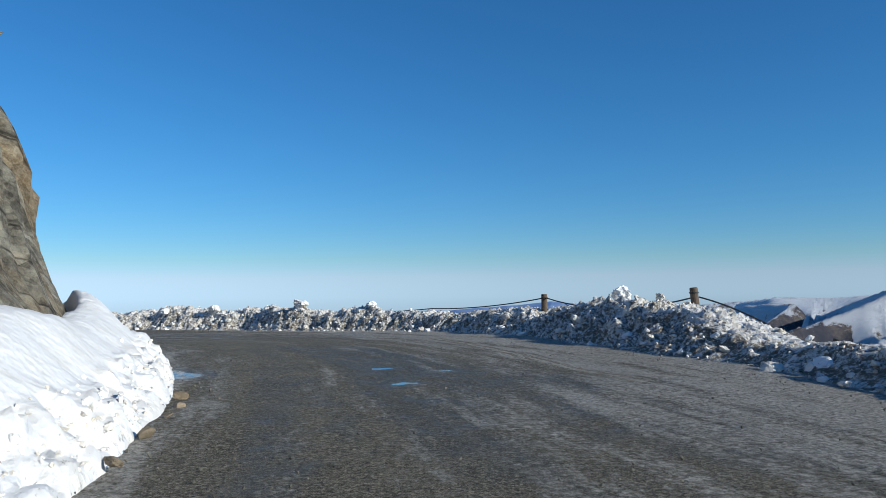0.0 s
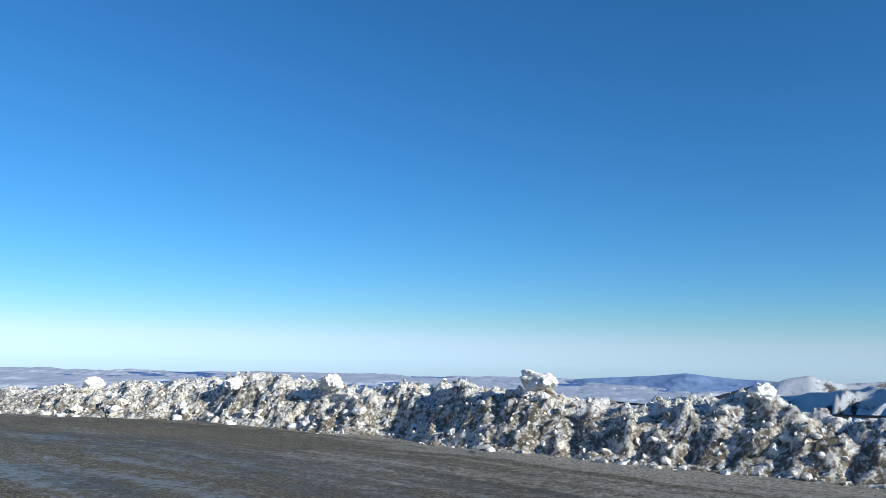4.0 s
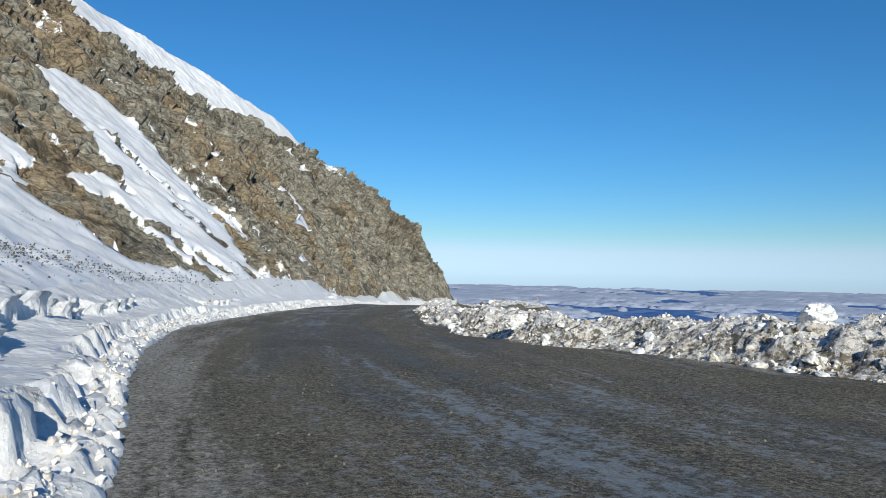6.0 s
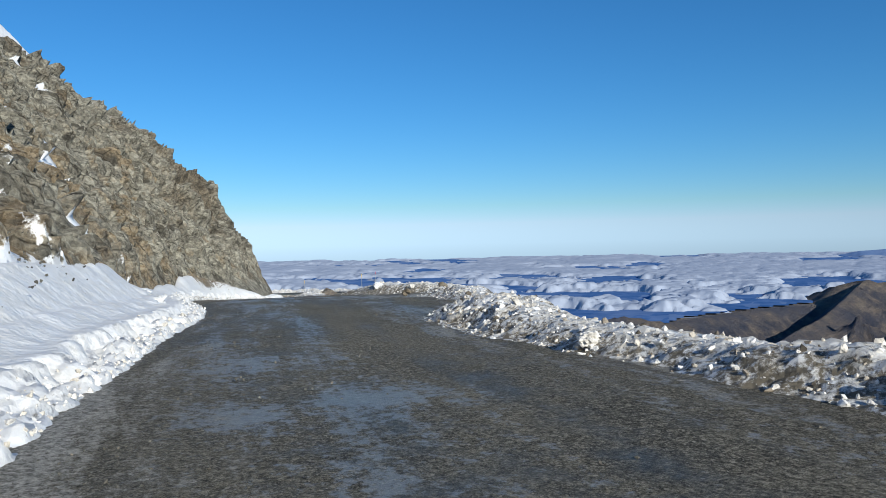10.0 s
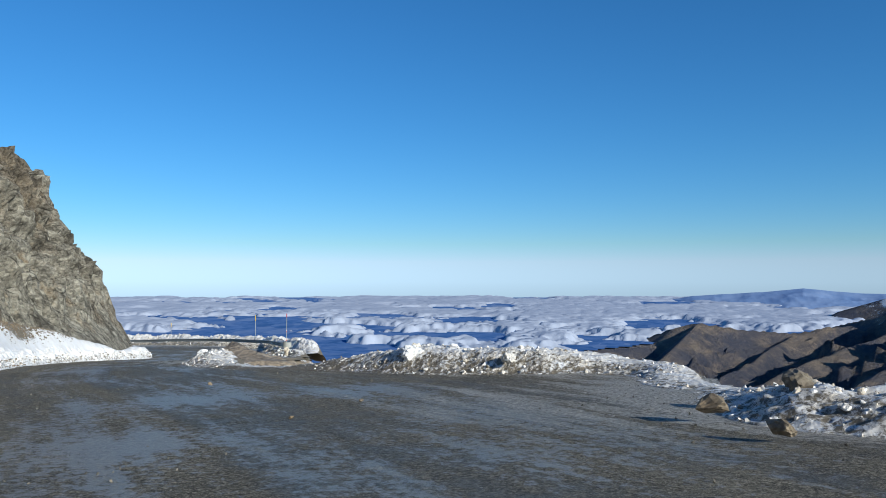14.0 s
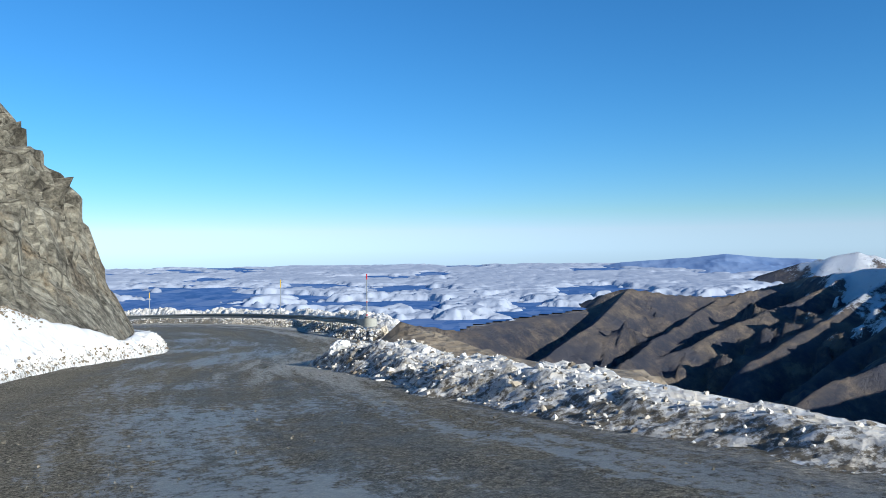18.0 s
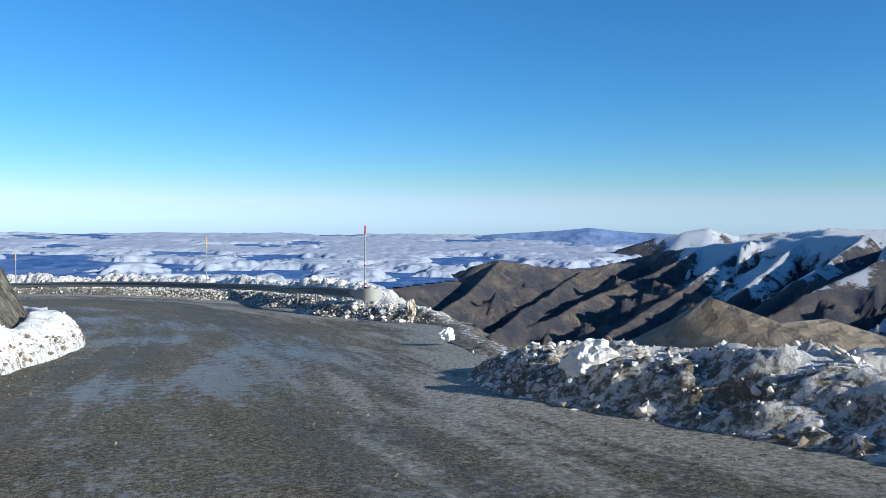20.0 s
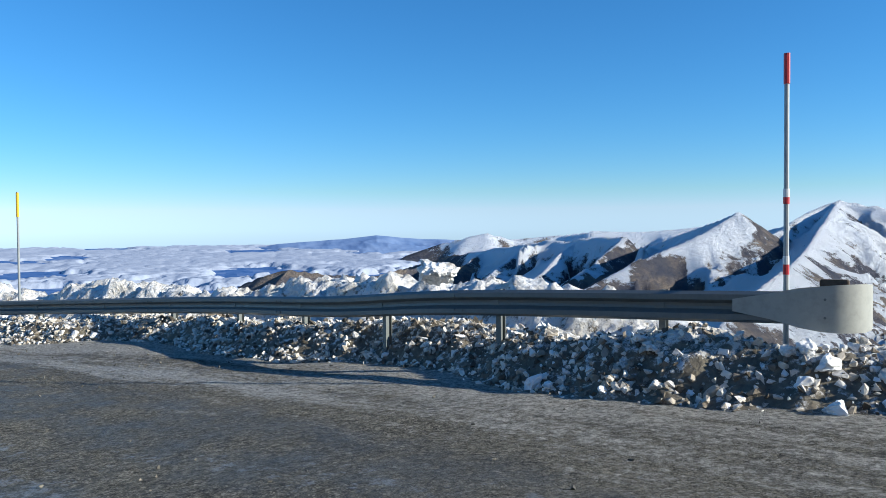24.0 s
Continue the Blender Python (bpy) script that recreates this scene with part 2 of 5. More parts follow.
class Nodes:
    """Short hand for a node material."""

    def __init__(self, name):
        self.material = bpy.data.materials.new(name)
        self.material.use_nodes = True
        self.tree = self.material.node_tree
        self.bsdf = self.tree.nodes["Principled BSDF"]
        self.place = self.add("ShaderNodeNewGeometry").outputs["Position"]

    def add(self, kind, **inputs):
        node = self.tree.nodes.new(kind)
        for key, value in inputs.items():
            self.give(node, key.replace("_", " "), value)
        return node

    def give(self, node, key, value):
        socket = node.inputs[int(key[1:])] if key[0] == "i" and key[1:].isdigit() else node.inputs[key]
        if isinstance(value, bpy.types.NodeSocket):
            self.tree.links.new(value, socket)
        else:
            socket.default_value = value

    def set(self, **inputs):
        for key, value in inputs.items():
            self.give(self.bsdf, key.replace("_", " "), value)
        return self

    def noise(self, scale, detail=4.0, rough=0.55, vector=None, stretch=None):
        vector = vector or self.place
        if stretch:
            vector = self.add("ShaderNodeMapping", Vector=vector, Scale=stretch).outputs[0]
        return self.add("ShaderNodeTexNoise", Vector=vector, Scale=scale, Detail=detail, Roughness=rough).outputs[0]

    def cell(self, scale, vector=None, kind="F1"):
        node = self.add("ShaderNodeTexVoronoi", Vector=vector or self.place, Scale=scale)
        node.feature = kind
        return node.outputs["Distance"]

    def ramp(self, value, *stops):
        node = self.add("ShaderNodeValToRGB", Fac=value)
        e = node.color_ramp.elements
        while len(e) < len(stops):
            e.new(0.5)
        for el, (at, c) in zip(e, stops):
            el.position, el.color = at, (c, c, c, 1) if isinstance(c, (int, float)) else (*c, 1)
        return node.outputs[0]

    def mix(self, fac, a, b):
        node = self.tree.nodes.new("ShaderNodeMix")
        node.data_type = "RGBA"
        for socket, value in ((node.inputs[0], fac), (node.inputs[6], a), (node.inputs[7], b)):
            if isinstance(value, bpy.types.NodeSocket):
                self.tree.links.new(value, socket)
            else:
                single = isinstance(value, (int, float))
                socket.default_value = value if socket == node.inputs[0] else (value, value, value, 1) if single else (*value, 1)
        return node.outputs[2]

    def bed(self, *stretch):
        turned = self.add("ShaderNodeMapping", Vector=self.place, Rotation=BED).outputs[0]
        return self.add("ShaderNodeMapping", Vector=turned, Scale=stretch).outputs[0]

    def math(self, op, a, b=0.0, clamp=False):
        node = self.tree.nodes.new("ShaderNodeMath")
        node.operation, node.use_clamp = op, clamp
        for socket, value in zip(node.inputs, (a, b)):
            if isinstance(value, bpy.types.NodeSocket):
                self.tree.links.new(value, socket)
            else:
                socket.default_value = value
        return node.outputs[0]

    def attribute(self, name):
        node = self.tree.nodes.new("ShaderNodeAttribute")
        node.attribute_name = name
        return node.outputs["Fac"]

    def random(self):
        return self.add("ShaderNodeObjectInfo").outputs["Random"]

    def bump(self, height, strength=0.5, distance=0.05, normal=None):
        node = self.add("ShaderNodeBump", Height=height, Strength=strength, Distance=distance)
        if normal:
            self.give(node, "Normal", normal)
        self.tree.links.new(node.outputs[0], self.bsdf.inputs["Normal"])
        return node.outputs[0]


SNOW = (0.81, 0.82, 0.83)
BED = (0.836, 0.582, 0.0)


def rock_colour(n):
    """Olive-grey, umber and ochre schist, splintered along its bedding."""
    drift = n.add("ShaderNodeTexNoise", Vector=n.place, Scale=0.5, Detail=3.0).outputs["Color"]
    bent = n.add("ShaderNodeVectorMath", i0=drift, i1=(0.5, 0.5, 0.5), i2=n.place)
    bent.operation = "MULTIPLY_ADD"
    straight, n.place = n.place, bent.outputs[0]
    leaf = n.noise(1.5, 10, 0.74, n.bed(0.42, 0.6, 2.3))
    band = n.noise(0.30, 6, 0.66, n.bed(0.5, 0.6, 2.0))
    split = n.add("ShaderNodeTexVoronoi", Vector=n.bed(0.75, 1.0, 2.7), Scale=1.5)
    flake = n.add("ShaderNodeTexVoronoi", Vector=n.bed(0.8, 1.0, 2.4), Scale=4.6)
    gape = n.add("ShaderNodeTexVoronoi", Vector=n.bed(0.6, 0.9, 2.4), Scale=0.7)
    gape.feature = "DISTANCE_TO_EDGE"
    n.place = straight
    own = n.add("ShaderNodeSeparateXYZ", Vector=split.outputs["Color"]).outputs[0]
    chip = n.add("ShaderNodeSeparateXYZ", Vector=flake.outputs["Color"]).outputs[0]
    tone = n.math("ADD", n.math("MULTIPLY", leaf, 0.62), n.math("ADD", n.math("MULTIPLY", own, 0.19), n.math("MULTIPLY", chip, 0.19)))
    grey = n.ramp(tone, (0.30, (0.05, 0.048, 0.04)), (0.42, (0.155, 0.148, 0.12)), (0.54, (0.30, 0.285, 0.23)), (0.68, (0.56, 0.535, 0.44)))
    umber = n.ramp(tone, (0.30, (0.032, 0.025, 0.017)), (0.48, (0.12, 0.092, 0.06)), (0.70, (0.31, 0.245, 0.155)))
    rust = n.ramp(tone, (0.30, (0.085, 0.056, 0.028)), (0.5, (0.28, 0.195, 0.098)), (0.70, (0.52, 0.39, 0.215)))
    zone = n.math("ADD", n.math("MULTIPLY", n.noise(0.13, 7, 0.7), 0.6), n.math("MULTIPLY", band, 0.4))
    # the schist turns from ochre to grey towards the spur
    east = n.add("ShaderNodeSeparateXYZ", Vector=n.place).outputs[0]
    zone = n.math("ADD", zone, n.ramp(n.math("MULTIPLY", east, -0.01), (0.60, 0.05), (0.82, 0.02), (0.90, 0.0), (0.94, 0.0)))
    zone = n.math("SUBTRACT", zone, n.ramp(n.math("MULTIPLY", east, -0.01), (0.84, 0.0), (0.92, 0.045)))
    stone = n.mix(n.ramp(zone, (0.40, 0.9), (0.46, 0.0)), grey, umber)
    stone = n.mix(n.ramp(zone, (0.52, 0.0), (0.58, 0.85)), stone, rust)
    grain = n.noise(6.0, 8, 0.8)
    stone = n.mix(0.24, stone, n.ramp(grain, (0.42, (0.05, 0.045, 0.035)), (0.58, (0.74, 0.68, 0.54))))
    # dark bands along the bedding paint the shade of crevices into the stone
    crevice_shade = n.ramp(n.noise(0.42, 7, 0.7, n.bed(0.5, 0.75, 1.8)), (0.38, 0.7), (0.46, 0.0))
    stone = n.mix(crevice_shade, stone, (0.05, 0.044, 0.034))
    cracks = n.math("MULTIPLY", n.ramp(gape.outputs["Distance"], (0.0, 0.85), (0.04, 0.0)), n.ramp(n.noise(0.8, 4, 0.6), (0.42, 0.0), (0.58, 1.0)))
    stone = n.mix(cracks, stone, (0.025, 0.021, 0.016))
    height = n.math("ADD", n.math("MULTIPLY", own, 0.75), n.math("MULTIPLY", chip, 0.42))
    height = n.math("ADD", height, n.math("ADD", n.math("MULTIPLY", leaf, 2.6), n.math("MULTIPLY", grain, 0.8)))
    height = n.math("SUBTRACT", height, n.math("MULTIPLY", cracks, 0.5))
    return stone, height


def make_mountain():
    n = Nodes("schist_and_snow")
    stone, band = rock_colour(n)
    edge = n.math("ADD", n.attribute("snow"), n.math("MULTIPLY", n.math("SUBTRACT", n.noise(1.4, 5, 0.7), 0.5), 0.9))
    snow = n.ramp(edge, (0.47, 0.0), (0.53, 1.0))
    dust = n.ramp(n.noise(0.5, 5, 0.6), (0.45, 0.0), (0.8, 0.45))
    n.set(Base_Color=n.mix(snow, stone, n.mix(dust, SNOW, (0.62, 0.57, 0.50))))
    n.set(Roughness=n.mix(snow, 0.85, 0.6), Specular_IOR_Level=0.3)
    first = n.bump(band, 0.9, 0.17)
    n.tree.links.remove(n.bsdf.inputs["Normal"].links[0])
    soft = n.add("ShaderNodeBump", Height=n.noise(4.0, 5, 0.6), Strength=0.35, Distance=0.08).outputs[0]
    blend = n.tree.nodes.new("ShaderNodeMix")
    blend.data_type = "VECTOR"
    for socket, value in ((blend.inputs[0], snow), (blend.inputs[4], first), (blend.inputs[5], soft)):
        n.tree.links.new(value, socket)
    n.tree.links.new(blend.outputs[1], n.bsdf.inputs["Normal"])
    return n.material


def make_road():
    n = Nodes("wet_gravelly_asphalt")

    def chips(scale):
        node = n.add("ShaderNodeTexVoronoi", Vector=n.place, Scale=scale)
        return n.add("ShaderNodeSeparateXYZ", Vector=node.outputs["Color"]).outputs[0], node.outputs["Distance"]

    lanes = n.add("ShaderNodeCombineXYZ", X=n.math("MULTIPLY", n.attribute("along"), 0.14), Y=n.attribute("across"), Z=0.0).outputs[0]
    tracks = n.noise(1.7, 6, 0.68, lanes)
    own, near = chips(70.0)
    big, far = chips(16.0)
    mid, half = chips(34.0)
    fine = n.math("ADD", n.math("MULTIPLY", n.noise(75.0, 5, 0.8), 0.4), n.math("MULTIPLY", n.noise(19.0, 5, 0.8), 0.6))
    coarse = n.math("ADD", n.math("MULTIPLY", n.noise(0.6, 6, 0.7), 0.5), n.math("MULTIPLY", tracks, 0.5))
    base = n.mix(n.ramp(coarse, (0.36, 0.0), (0.64, 1.0)), (0.066, 0.062, 0.046), (0.185, 0.168, 0.122))
    base = n.mix(n.ramp(fine, (0.42, 0.95), (0.49, 0.0)), base, (0.012, 0.011, 0.008))
    base = n.mix(n.ramp(fine, (0.52, 0.0), (0.575, 0.9)), base, (0.42, 0.385, 0.30))
    base = n.mix(n.ramp(own, (0.70, 0.0), (0.95, 0.5)), base, (0.40, 0.36, 0.28))
    for pick, gap, least in ((big, far, 0.95), (mid, half, 0.87)):
        pebble = n.math("MULTIPLY", n.ramp(pick, (least, 0.0), (least + 0.02, 1.0)), n.ramp(gap, (0.22, 1.0), (0.30, 0.0)))
        base = n.mix(n.math("MULTIPLY", pebble, 0.85), base, (0.46, 0.42, 0.34))
    wet = n.math("ADD", n.attribute("wet"), n.math("MULTIPLY", n.math("SUBTRACT", n.noise(1.6, 5, 0.7), 0.5), 0.9))
    damp = n.ramp(wet, (0.44, 0.0), (0.70, 1.0))
    pool = n.ramp(wet, (0.90, 0.0), (0.95, 1.0))
    base = n.mix(n.math("MULTIPLY", damp, 0.45), base, (0.035, 0.037, 0.040))
    broken = n.math("ADD", n.math("MULTIPLY", n.noise(7.0, 10, 0.9), 0.7), n.math("MULTIPLY", tracks, 0.5))
    ice = n.math("ADD", n.attribute("ice"), n.math("MULTIPLY", n.math("SUBTRACT", broken, 0.62), 4.6))
    frost = n.ramp(ice, (0.42, 0.0), (0.80, 0.9))
    glaze = n.math("ADD", n.attribute("glaze"), n.math("MULTIPLY", n.math("SUBTRACT", n.math("ADD", n.math("MULTIPLY", n.noise(6.0, 8, 0.8), 0.6), n.math("MULTIPLY", tracks, 0.4)), 0.5), 3.6))
    glaze = n.ramp(glaze, (0.38, 0.0), (0.58, 0.85))
    base = n.mix(n.math("MULTIPLY", glaze, 0.6), base, n.mix(n.noise(14.0, 4, 0.7), (0.16, 0.18, 0.205), (0.44, 0.48, 0.54)))
    n.set(Base_Color=n.mix(frost, base, n.mix(n.ramp(n.noise(16.0, 6, 0.85), (0.40, 0.0), (0.60, 1.0)), (0.13, 0.12, 0.095), (0.80, 0.77, 0.70))))
    rough = n.mix(damp, 0.9, n.ramp(n.noise(9.0, 4, 0.7), (0.35, 0.36), (0.65, 0.62)))
    rough = n.mix(glaze, rough, 0.34)
    rough = n.mix(pool, rough, 0.06)
    n.set(Roughness=n.mix(frost, rough, 0.55), Specular_IOR_Level=n.mix(n.math("MAXIMUM", pool, glaze), 0.28, 0.5))
    bumps = n.math("ADD", n.math("MULTIPLY", near, -0.35), n.math("MULTIPLY", fine, 1.1))
    bumps = n.math("ADD", bumps, n.math("MULTIPLY", n.math("MULTIPLY", frost, n.noise(22.0, 6, 0.8)), 2.6))
    n.bump(n.math("MULTIPLY", bumps, n.math("SUBTRACT", 1.0, pool)), 1.0, 0.055)
    return n.material


def make_bank(name="ploughed_dirty_snow", relief=1.0, deep=0.055, tint=(0.70, 0.65, 0.56)):
    n = Nodes(name)
    speck = n.math("ADD", n.math("MULTIPLY", n.math("SUBTRACT", n.noise(9.0, 6, 0.75), 0.5), 2.3), n.math("MULTIPLY", n.math("SUBTRACT", n.noise(0.9, 3, 0.6), 0.5), 0.5))
    grit = n.ramp(n.math("ADD", n.attribute("dirt"), speck), (0.34, 0.0), (0.62, 1.0))
    soil = n.mix(n.noise(14.0, 4, 0.6), (0.05, 0.045, 0.036), (0.30, 0.26, 0.19))
    n.set(Base_Color=n.mix(grit, n.mix(n.ramp(n.noise(2.6, 6, 0.7), (0.36, 0.0), (0.62, 1.0)), SNOW, tint), soil), Roughness=0.7, Specular_IOR_Level=0.25)
    n.bump(n.math("ADD", n.noise(11.0, 6, 0.7), n.math("MULTIPLY", n.cell(8.0), 0.8)), relief, deep)
    return n.material


def make_crumbs(name="broken_snow", clean=0.0, soiled=0.0):
    """Broken snow: each piece has its own dirt."""
    n = Nodes(name)
    own = n.math("MULTIPLY", n.add("ShaderNodeNewGeometry").outputs["Random Per Island"], 1.0 - clean)
    own = n.math("ADD", own, soiled, True)
    tone = n.ramp(own, (0.0, (0.88, 0.87, 0.845)), (0.45, (0.85, 0.81, 0.74)), (0.72, (0.64, 0.585, 0.49)), (0.88, (0.30, 0.255, 0.195)), (1.0, (0.09, 0.078, 0.06)))
    spot = n.ramp(n.noise(7.0, 6, 0.75), (0.54, 0.0), (0.68, 0.75))
    n.set(Base_Color=n.mix(spot, tone, (0.12, 0.10, 0.075)), Roughness=0.75, Specular_IOR_Level=0.25)
    n.bump(n.noise(22.0, 5, 0.65), 0.7, 0.03)
    return n.material


def make_clod(name, colours, dirt_from):
    n = Nodes(name)
    tone = n.mix(n.random(), *colours)
    spot = n.ramp(n.noise(4.5, 5, 0.7), (dirt_from, 0.0), (dirt_from + 0.2, 0.8))
    n.set(Base_Color=n.mix(spot, tone, (0.17, 0.14, 0.105)), Roughness=0.75, Specular_IOR_Level=0.25)
    n.bump(n.noise(12.0, 5, 0.65), 0.6, 0.05)
    return n.material


def make_stone():
    n = Nodes("broken_stone")
    stone, _ = rock_colour(n)
    n.set(Base_Color=n.mix(n.math("ADD", n.math("MULTIPLY", n.random(), 0.3), 0.4), stone, (0.15, 0.115, 0.075)), Roughness=0.85)
    n.bump(n.noise(14.0, 5, 0.65), 0.7, 0.03)
    return n.material


def make_scree(name="dark_scree", lift=1.0):
    n = Nodes(name)
    tone = n.ramp(n.add("ShaderNodeNewGeometry").outputs["Random Per Island"], (0.0, (0.05 * lift, 0.048 * lift, 0.04 * lift)), (0.6, (0.11 * lift, 0.105 * lift, 0.085 * lift)), (1.0, (0.20 * lift, 0.18 * lift, 0.14 * lift)))
    n.set(Base_Color=n.mix(n.noise(18.0, 5, 0.7), tone, (0.06, 0.055, 0.045)), Roughness=0.85)
    n.bump(n.noise(30.0, 5, 0.65), 0.6, 0.02)
    return n.material


def make_earth():
    n = Nodes("stony_earth")
    soil = n.ramp(n.noise(1.1, 6, 0.7), (0.3, (0.19, 0.15, 0.10)), (0.7, (0.50, 0.41, 0.29)))
    snow = n.ramp(n.math("ADD", n.attribute("snow"), n.math("MULTIPLY", n.math("SUBTRACT", n.noise(0.9, 6, 0.7), 0.5), 1.2)), (0.46, 0.0), (0.54, 1.0))
    n.set(Base_Color=n.mix(snow, n.mix(0.3, soil, n.ramp(n.cell(5.0), (0.1, (0.52, 0.45, 0.35)), (0.5, (0.16, 0.125, 0.09)))), SNOW), Roughness=0.85)
    n.bump(n.math("ADD", n.noise(6.0, 6, 0.7), n.cell(4.0)), 0.8, 0.12)
    return n.material


def make_terrain():
    """Brown tussock slopes, dark tones painted haze blue, snow on the high ground."""
    n = Nodes("far_slopes")
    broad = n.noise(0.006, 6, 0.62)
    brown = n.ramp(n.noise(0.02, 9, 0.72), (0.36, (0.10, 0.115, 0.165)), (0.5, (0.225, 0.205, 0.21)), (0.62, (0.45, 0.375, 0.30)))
    level = n.add("ShaderNodeSeparateXYZ", Vector=n.add("ShaderNodeNewGeometry").outputs["Normal"]).outputs[2]
    brown = n.mix(n.ramp(n.math("ADD", level, n.math("MULTIPLY", n.noise(0.03, 6, 0.7), 0.2)), (0.82, 0.0), (0.98, 0.5)), brown, (0.40, 0.33, 0.25))
    high = n.math("ADD", n.attribute("snow"), n.math("MULTIPLY", n.math("SUBTRACT", n.noise(0.028, 11, 0.85), 0.5), 3.4))
    snow = n.ramp(high, (0.46, 0.0), (0.56, 1.0))
    # the slate blue mixed in broadly is haze put into the colour
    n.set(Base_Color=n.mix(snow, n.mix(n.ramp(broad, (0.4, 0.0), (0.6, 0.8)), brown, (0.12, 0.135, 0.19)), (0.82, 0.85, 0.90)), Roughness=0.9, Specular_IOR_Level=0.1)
    n.bump(n.math("MULTIPLY", n.noise(0.022, 12, 0.78), n.math("SUBTRACT", 1.0, n.math("MULTIPLY", snow, 0.7))), 1.0, 95.0)
    return n.material


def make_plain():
    n = Nodes("haze_tinted_plain")
    # the blue of distance haze is put into the fields' base colours
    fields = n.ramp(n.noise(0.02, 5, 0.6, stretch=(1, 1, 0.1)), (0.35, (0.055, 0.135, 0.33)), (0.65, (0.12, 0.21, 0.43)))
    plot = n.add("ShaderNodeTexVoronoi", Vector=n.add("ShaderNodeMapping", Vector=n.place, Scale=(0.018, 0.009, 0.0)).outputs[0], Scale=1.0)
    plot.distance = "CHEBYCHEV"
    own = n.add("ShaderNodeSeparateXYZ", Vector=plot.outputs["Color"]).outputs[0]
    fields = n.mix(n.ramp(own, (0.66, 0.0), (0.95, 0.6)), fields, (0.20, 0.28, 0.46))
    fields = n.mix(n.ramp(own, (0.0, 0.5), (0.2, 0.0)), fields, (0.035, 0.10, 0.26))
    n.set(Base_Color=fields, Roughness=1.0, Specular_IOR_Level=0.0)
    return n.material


def make_cloud():
    n = Nodes("cloud_top")
    # grey-blue of the haze is mixed into the clouds' base colour
    n.set(Base_Color=n.mix(n.noise(0.012, 5, 0.6), (0.34, 0.395, 0.51), (0.48, 0.515, 0.59)), Roughness=1.0, Specular_IOR_Level=0.0)
    n.bump(n.noise(0.05, 5, 0.58), 0.35, 8.0)
    return n.material


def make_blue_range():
    n = Nodes("range_tinted_for_haze")
    # haze is painted here as the range's own blue
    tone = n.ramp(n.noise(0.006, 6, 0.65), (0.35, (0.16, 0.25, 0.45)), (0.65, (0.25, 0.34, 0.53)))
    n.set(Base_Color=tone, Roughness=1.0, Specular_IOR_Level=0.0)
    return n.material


def make_plain_paint(name, colour, rough, metal=0.0, wear=0.25, scale=20.0):
    n = Nodes(name)
    n.set(Base_Color=n.mix(n.ramp(n.noise(scale, 5, 0.65), (0.45, 0.0), (0.75, wear)), colour, tuple(c * 0.45 for c in colour)))
    n.set(Roughness=n.mix(n.noise(scale * 0.5), rough * 0.8, min(1.0, rough * 1.25)), Metallic=metal)
    n.bump(n.noise(scale * 3, 3), 0.15, 0.004)
    return n.material


EDGE = make_bank("cut_snow", 0.6, 0.04, (0.76, 0.75, 0.72))
MOUNTAIN, ROAD, BANK, EARTH, STONE = make_mountain(), make_road(), make_bank(), make_earth(), make_stone()
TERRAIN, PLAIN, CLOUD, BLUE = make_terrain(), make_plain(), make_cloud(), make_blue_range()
SOILED_CRUMBS = make_crumbs("soiled_broken_snow", 0.25, 0.34)
WHITE_CRUMBS = make_crumbs("white_broken_snow", 0.3)
CRUMBS, SCREE, GRIT, TAN = make_crumbs(), make_scree("dark_scree", 1.5), make_scree("road_grit", 2.2), make_stone()
CLOD = make_clod("snow_clod", ((0.86, 0.855, 0.83), (0.72, 0.675, 0.59)), 0.50)
CLEAN = make_clod("clean_snow_clod", ((0.88, 0.89, 0.90), (0.82, 0.82, 0.80)), 0.66)
OLD_SNOW = make_clod("old_snow", ((0.70, 0.63, 0.50), (0.62, 0.55, 0.43)), 0.44)
STEEL = make_plain_paint("galvanised_steel", (0.17, 0.185, 0.18), 0.5, 0.35)
POLE = make_plain_paint("pole_grey", (0.36, 0.38, 0.38), 0.5, 0.3)
RED = make_plain_paint("red_band", (0.55, 0.03, 0.035), 0.45)
WHITE = make_plain_paint("white_band", (0.78, 0.78, 0.76), 0.45)
YELLOW = make_plain_paint("yellow_band", (0.75, 0.48, 0.03), 0.45)
CONCRETE = make_plain_paint("end_terminal_grey", (0.38, 0.385, 0.345), 0.6, 0.0, 0.4, 9.0)
TIMBER = make_plain_paint("weathered_timber", (0.115, 0.085, 0.06), 0.85, 0.0, 0.6, 14.0)
CABLE = make_plain_paint("dark_cable", (0.03, 0.03, 0.032), 0.6)

# ---- road ----


# small puddles and glazed patches: x, y, reach
POOLS = [(-1.15, 14.25, 0.24), (0.0, 13.9, 0.22), (-4.7, 13.3, 0.85), (-0.6, 11.9, 0.25)]
ICE = [
    (-90.5, 111.5, 2.0), (-88.8, 109.2, 1.7), (-93.9, 114.4, 2.0), (-88.6, 105.5, 1.4), (-74.5, 82.0, 1.5), (-77.7, 86.6, 1.6), (-81.0, 90.5, 1.6),
    (-85.0, 97.0, 1.6), (-61.0, 67.5, 1.1), (-64.0, 72.0, 1.4), (-58.0, 70.4, 1.8), (-56.0, 68.0, 1.8), (-61.0, 74.4, 1.5), (-42.1, 46.3, 0.6), (-41.4, 47.7, 0.7), (-44.0, 49.5, 0.9), (-35.1, 43.0, 0.7),
]


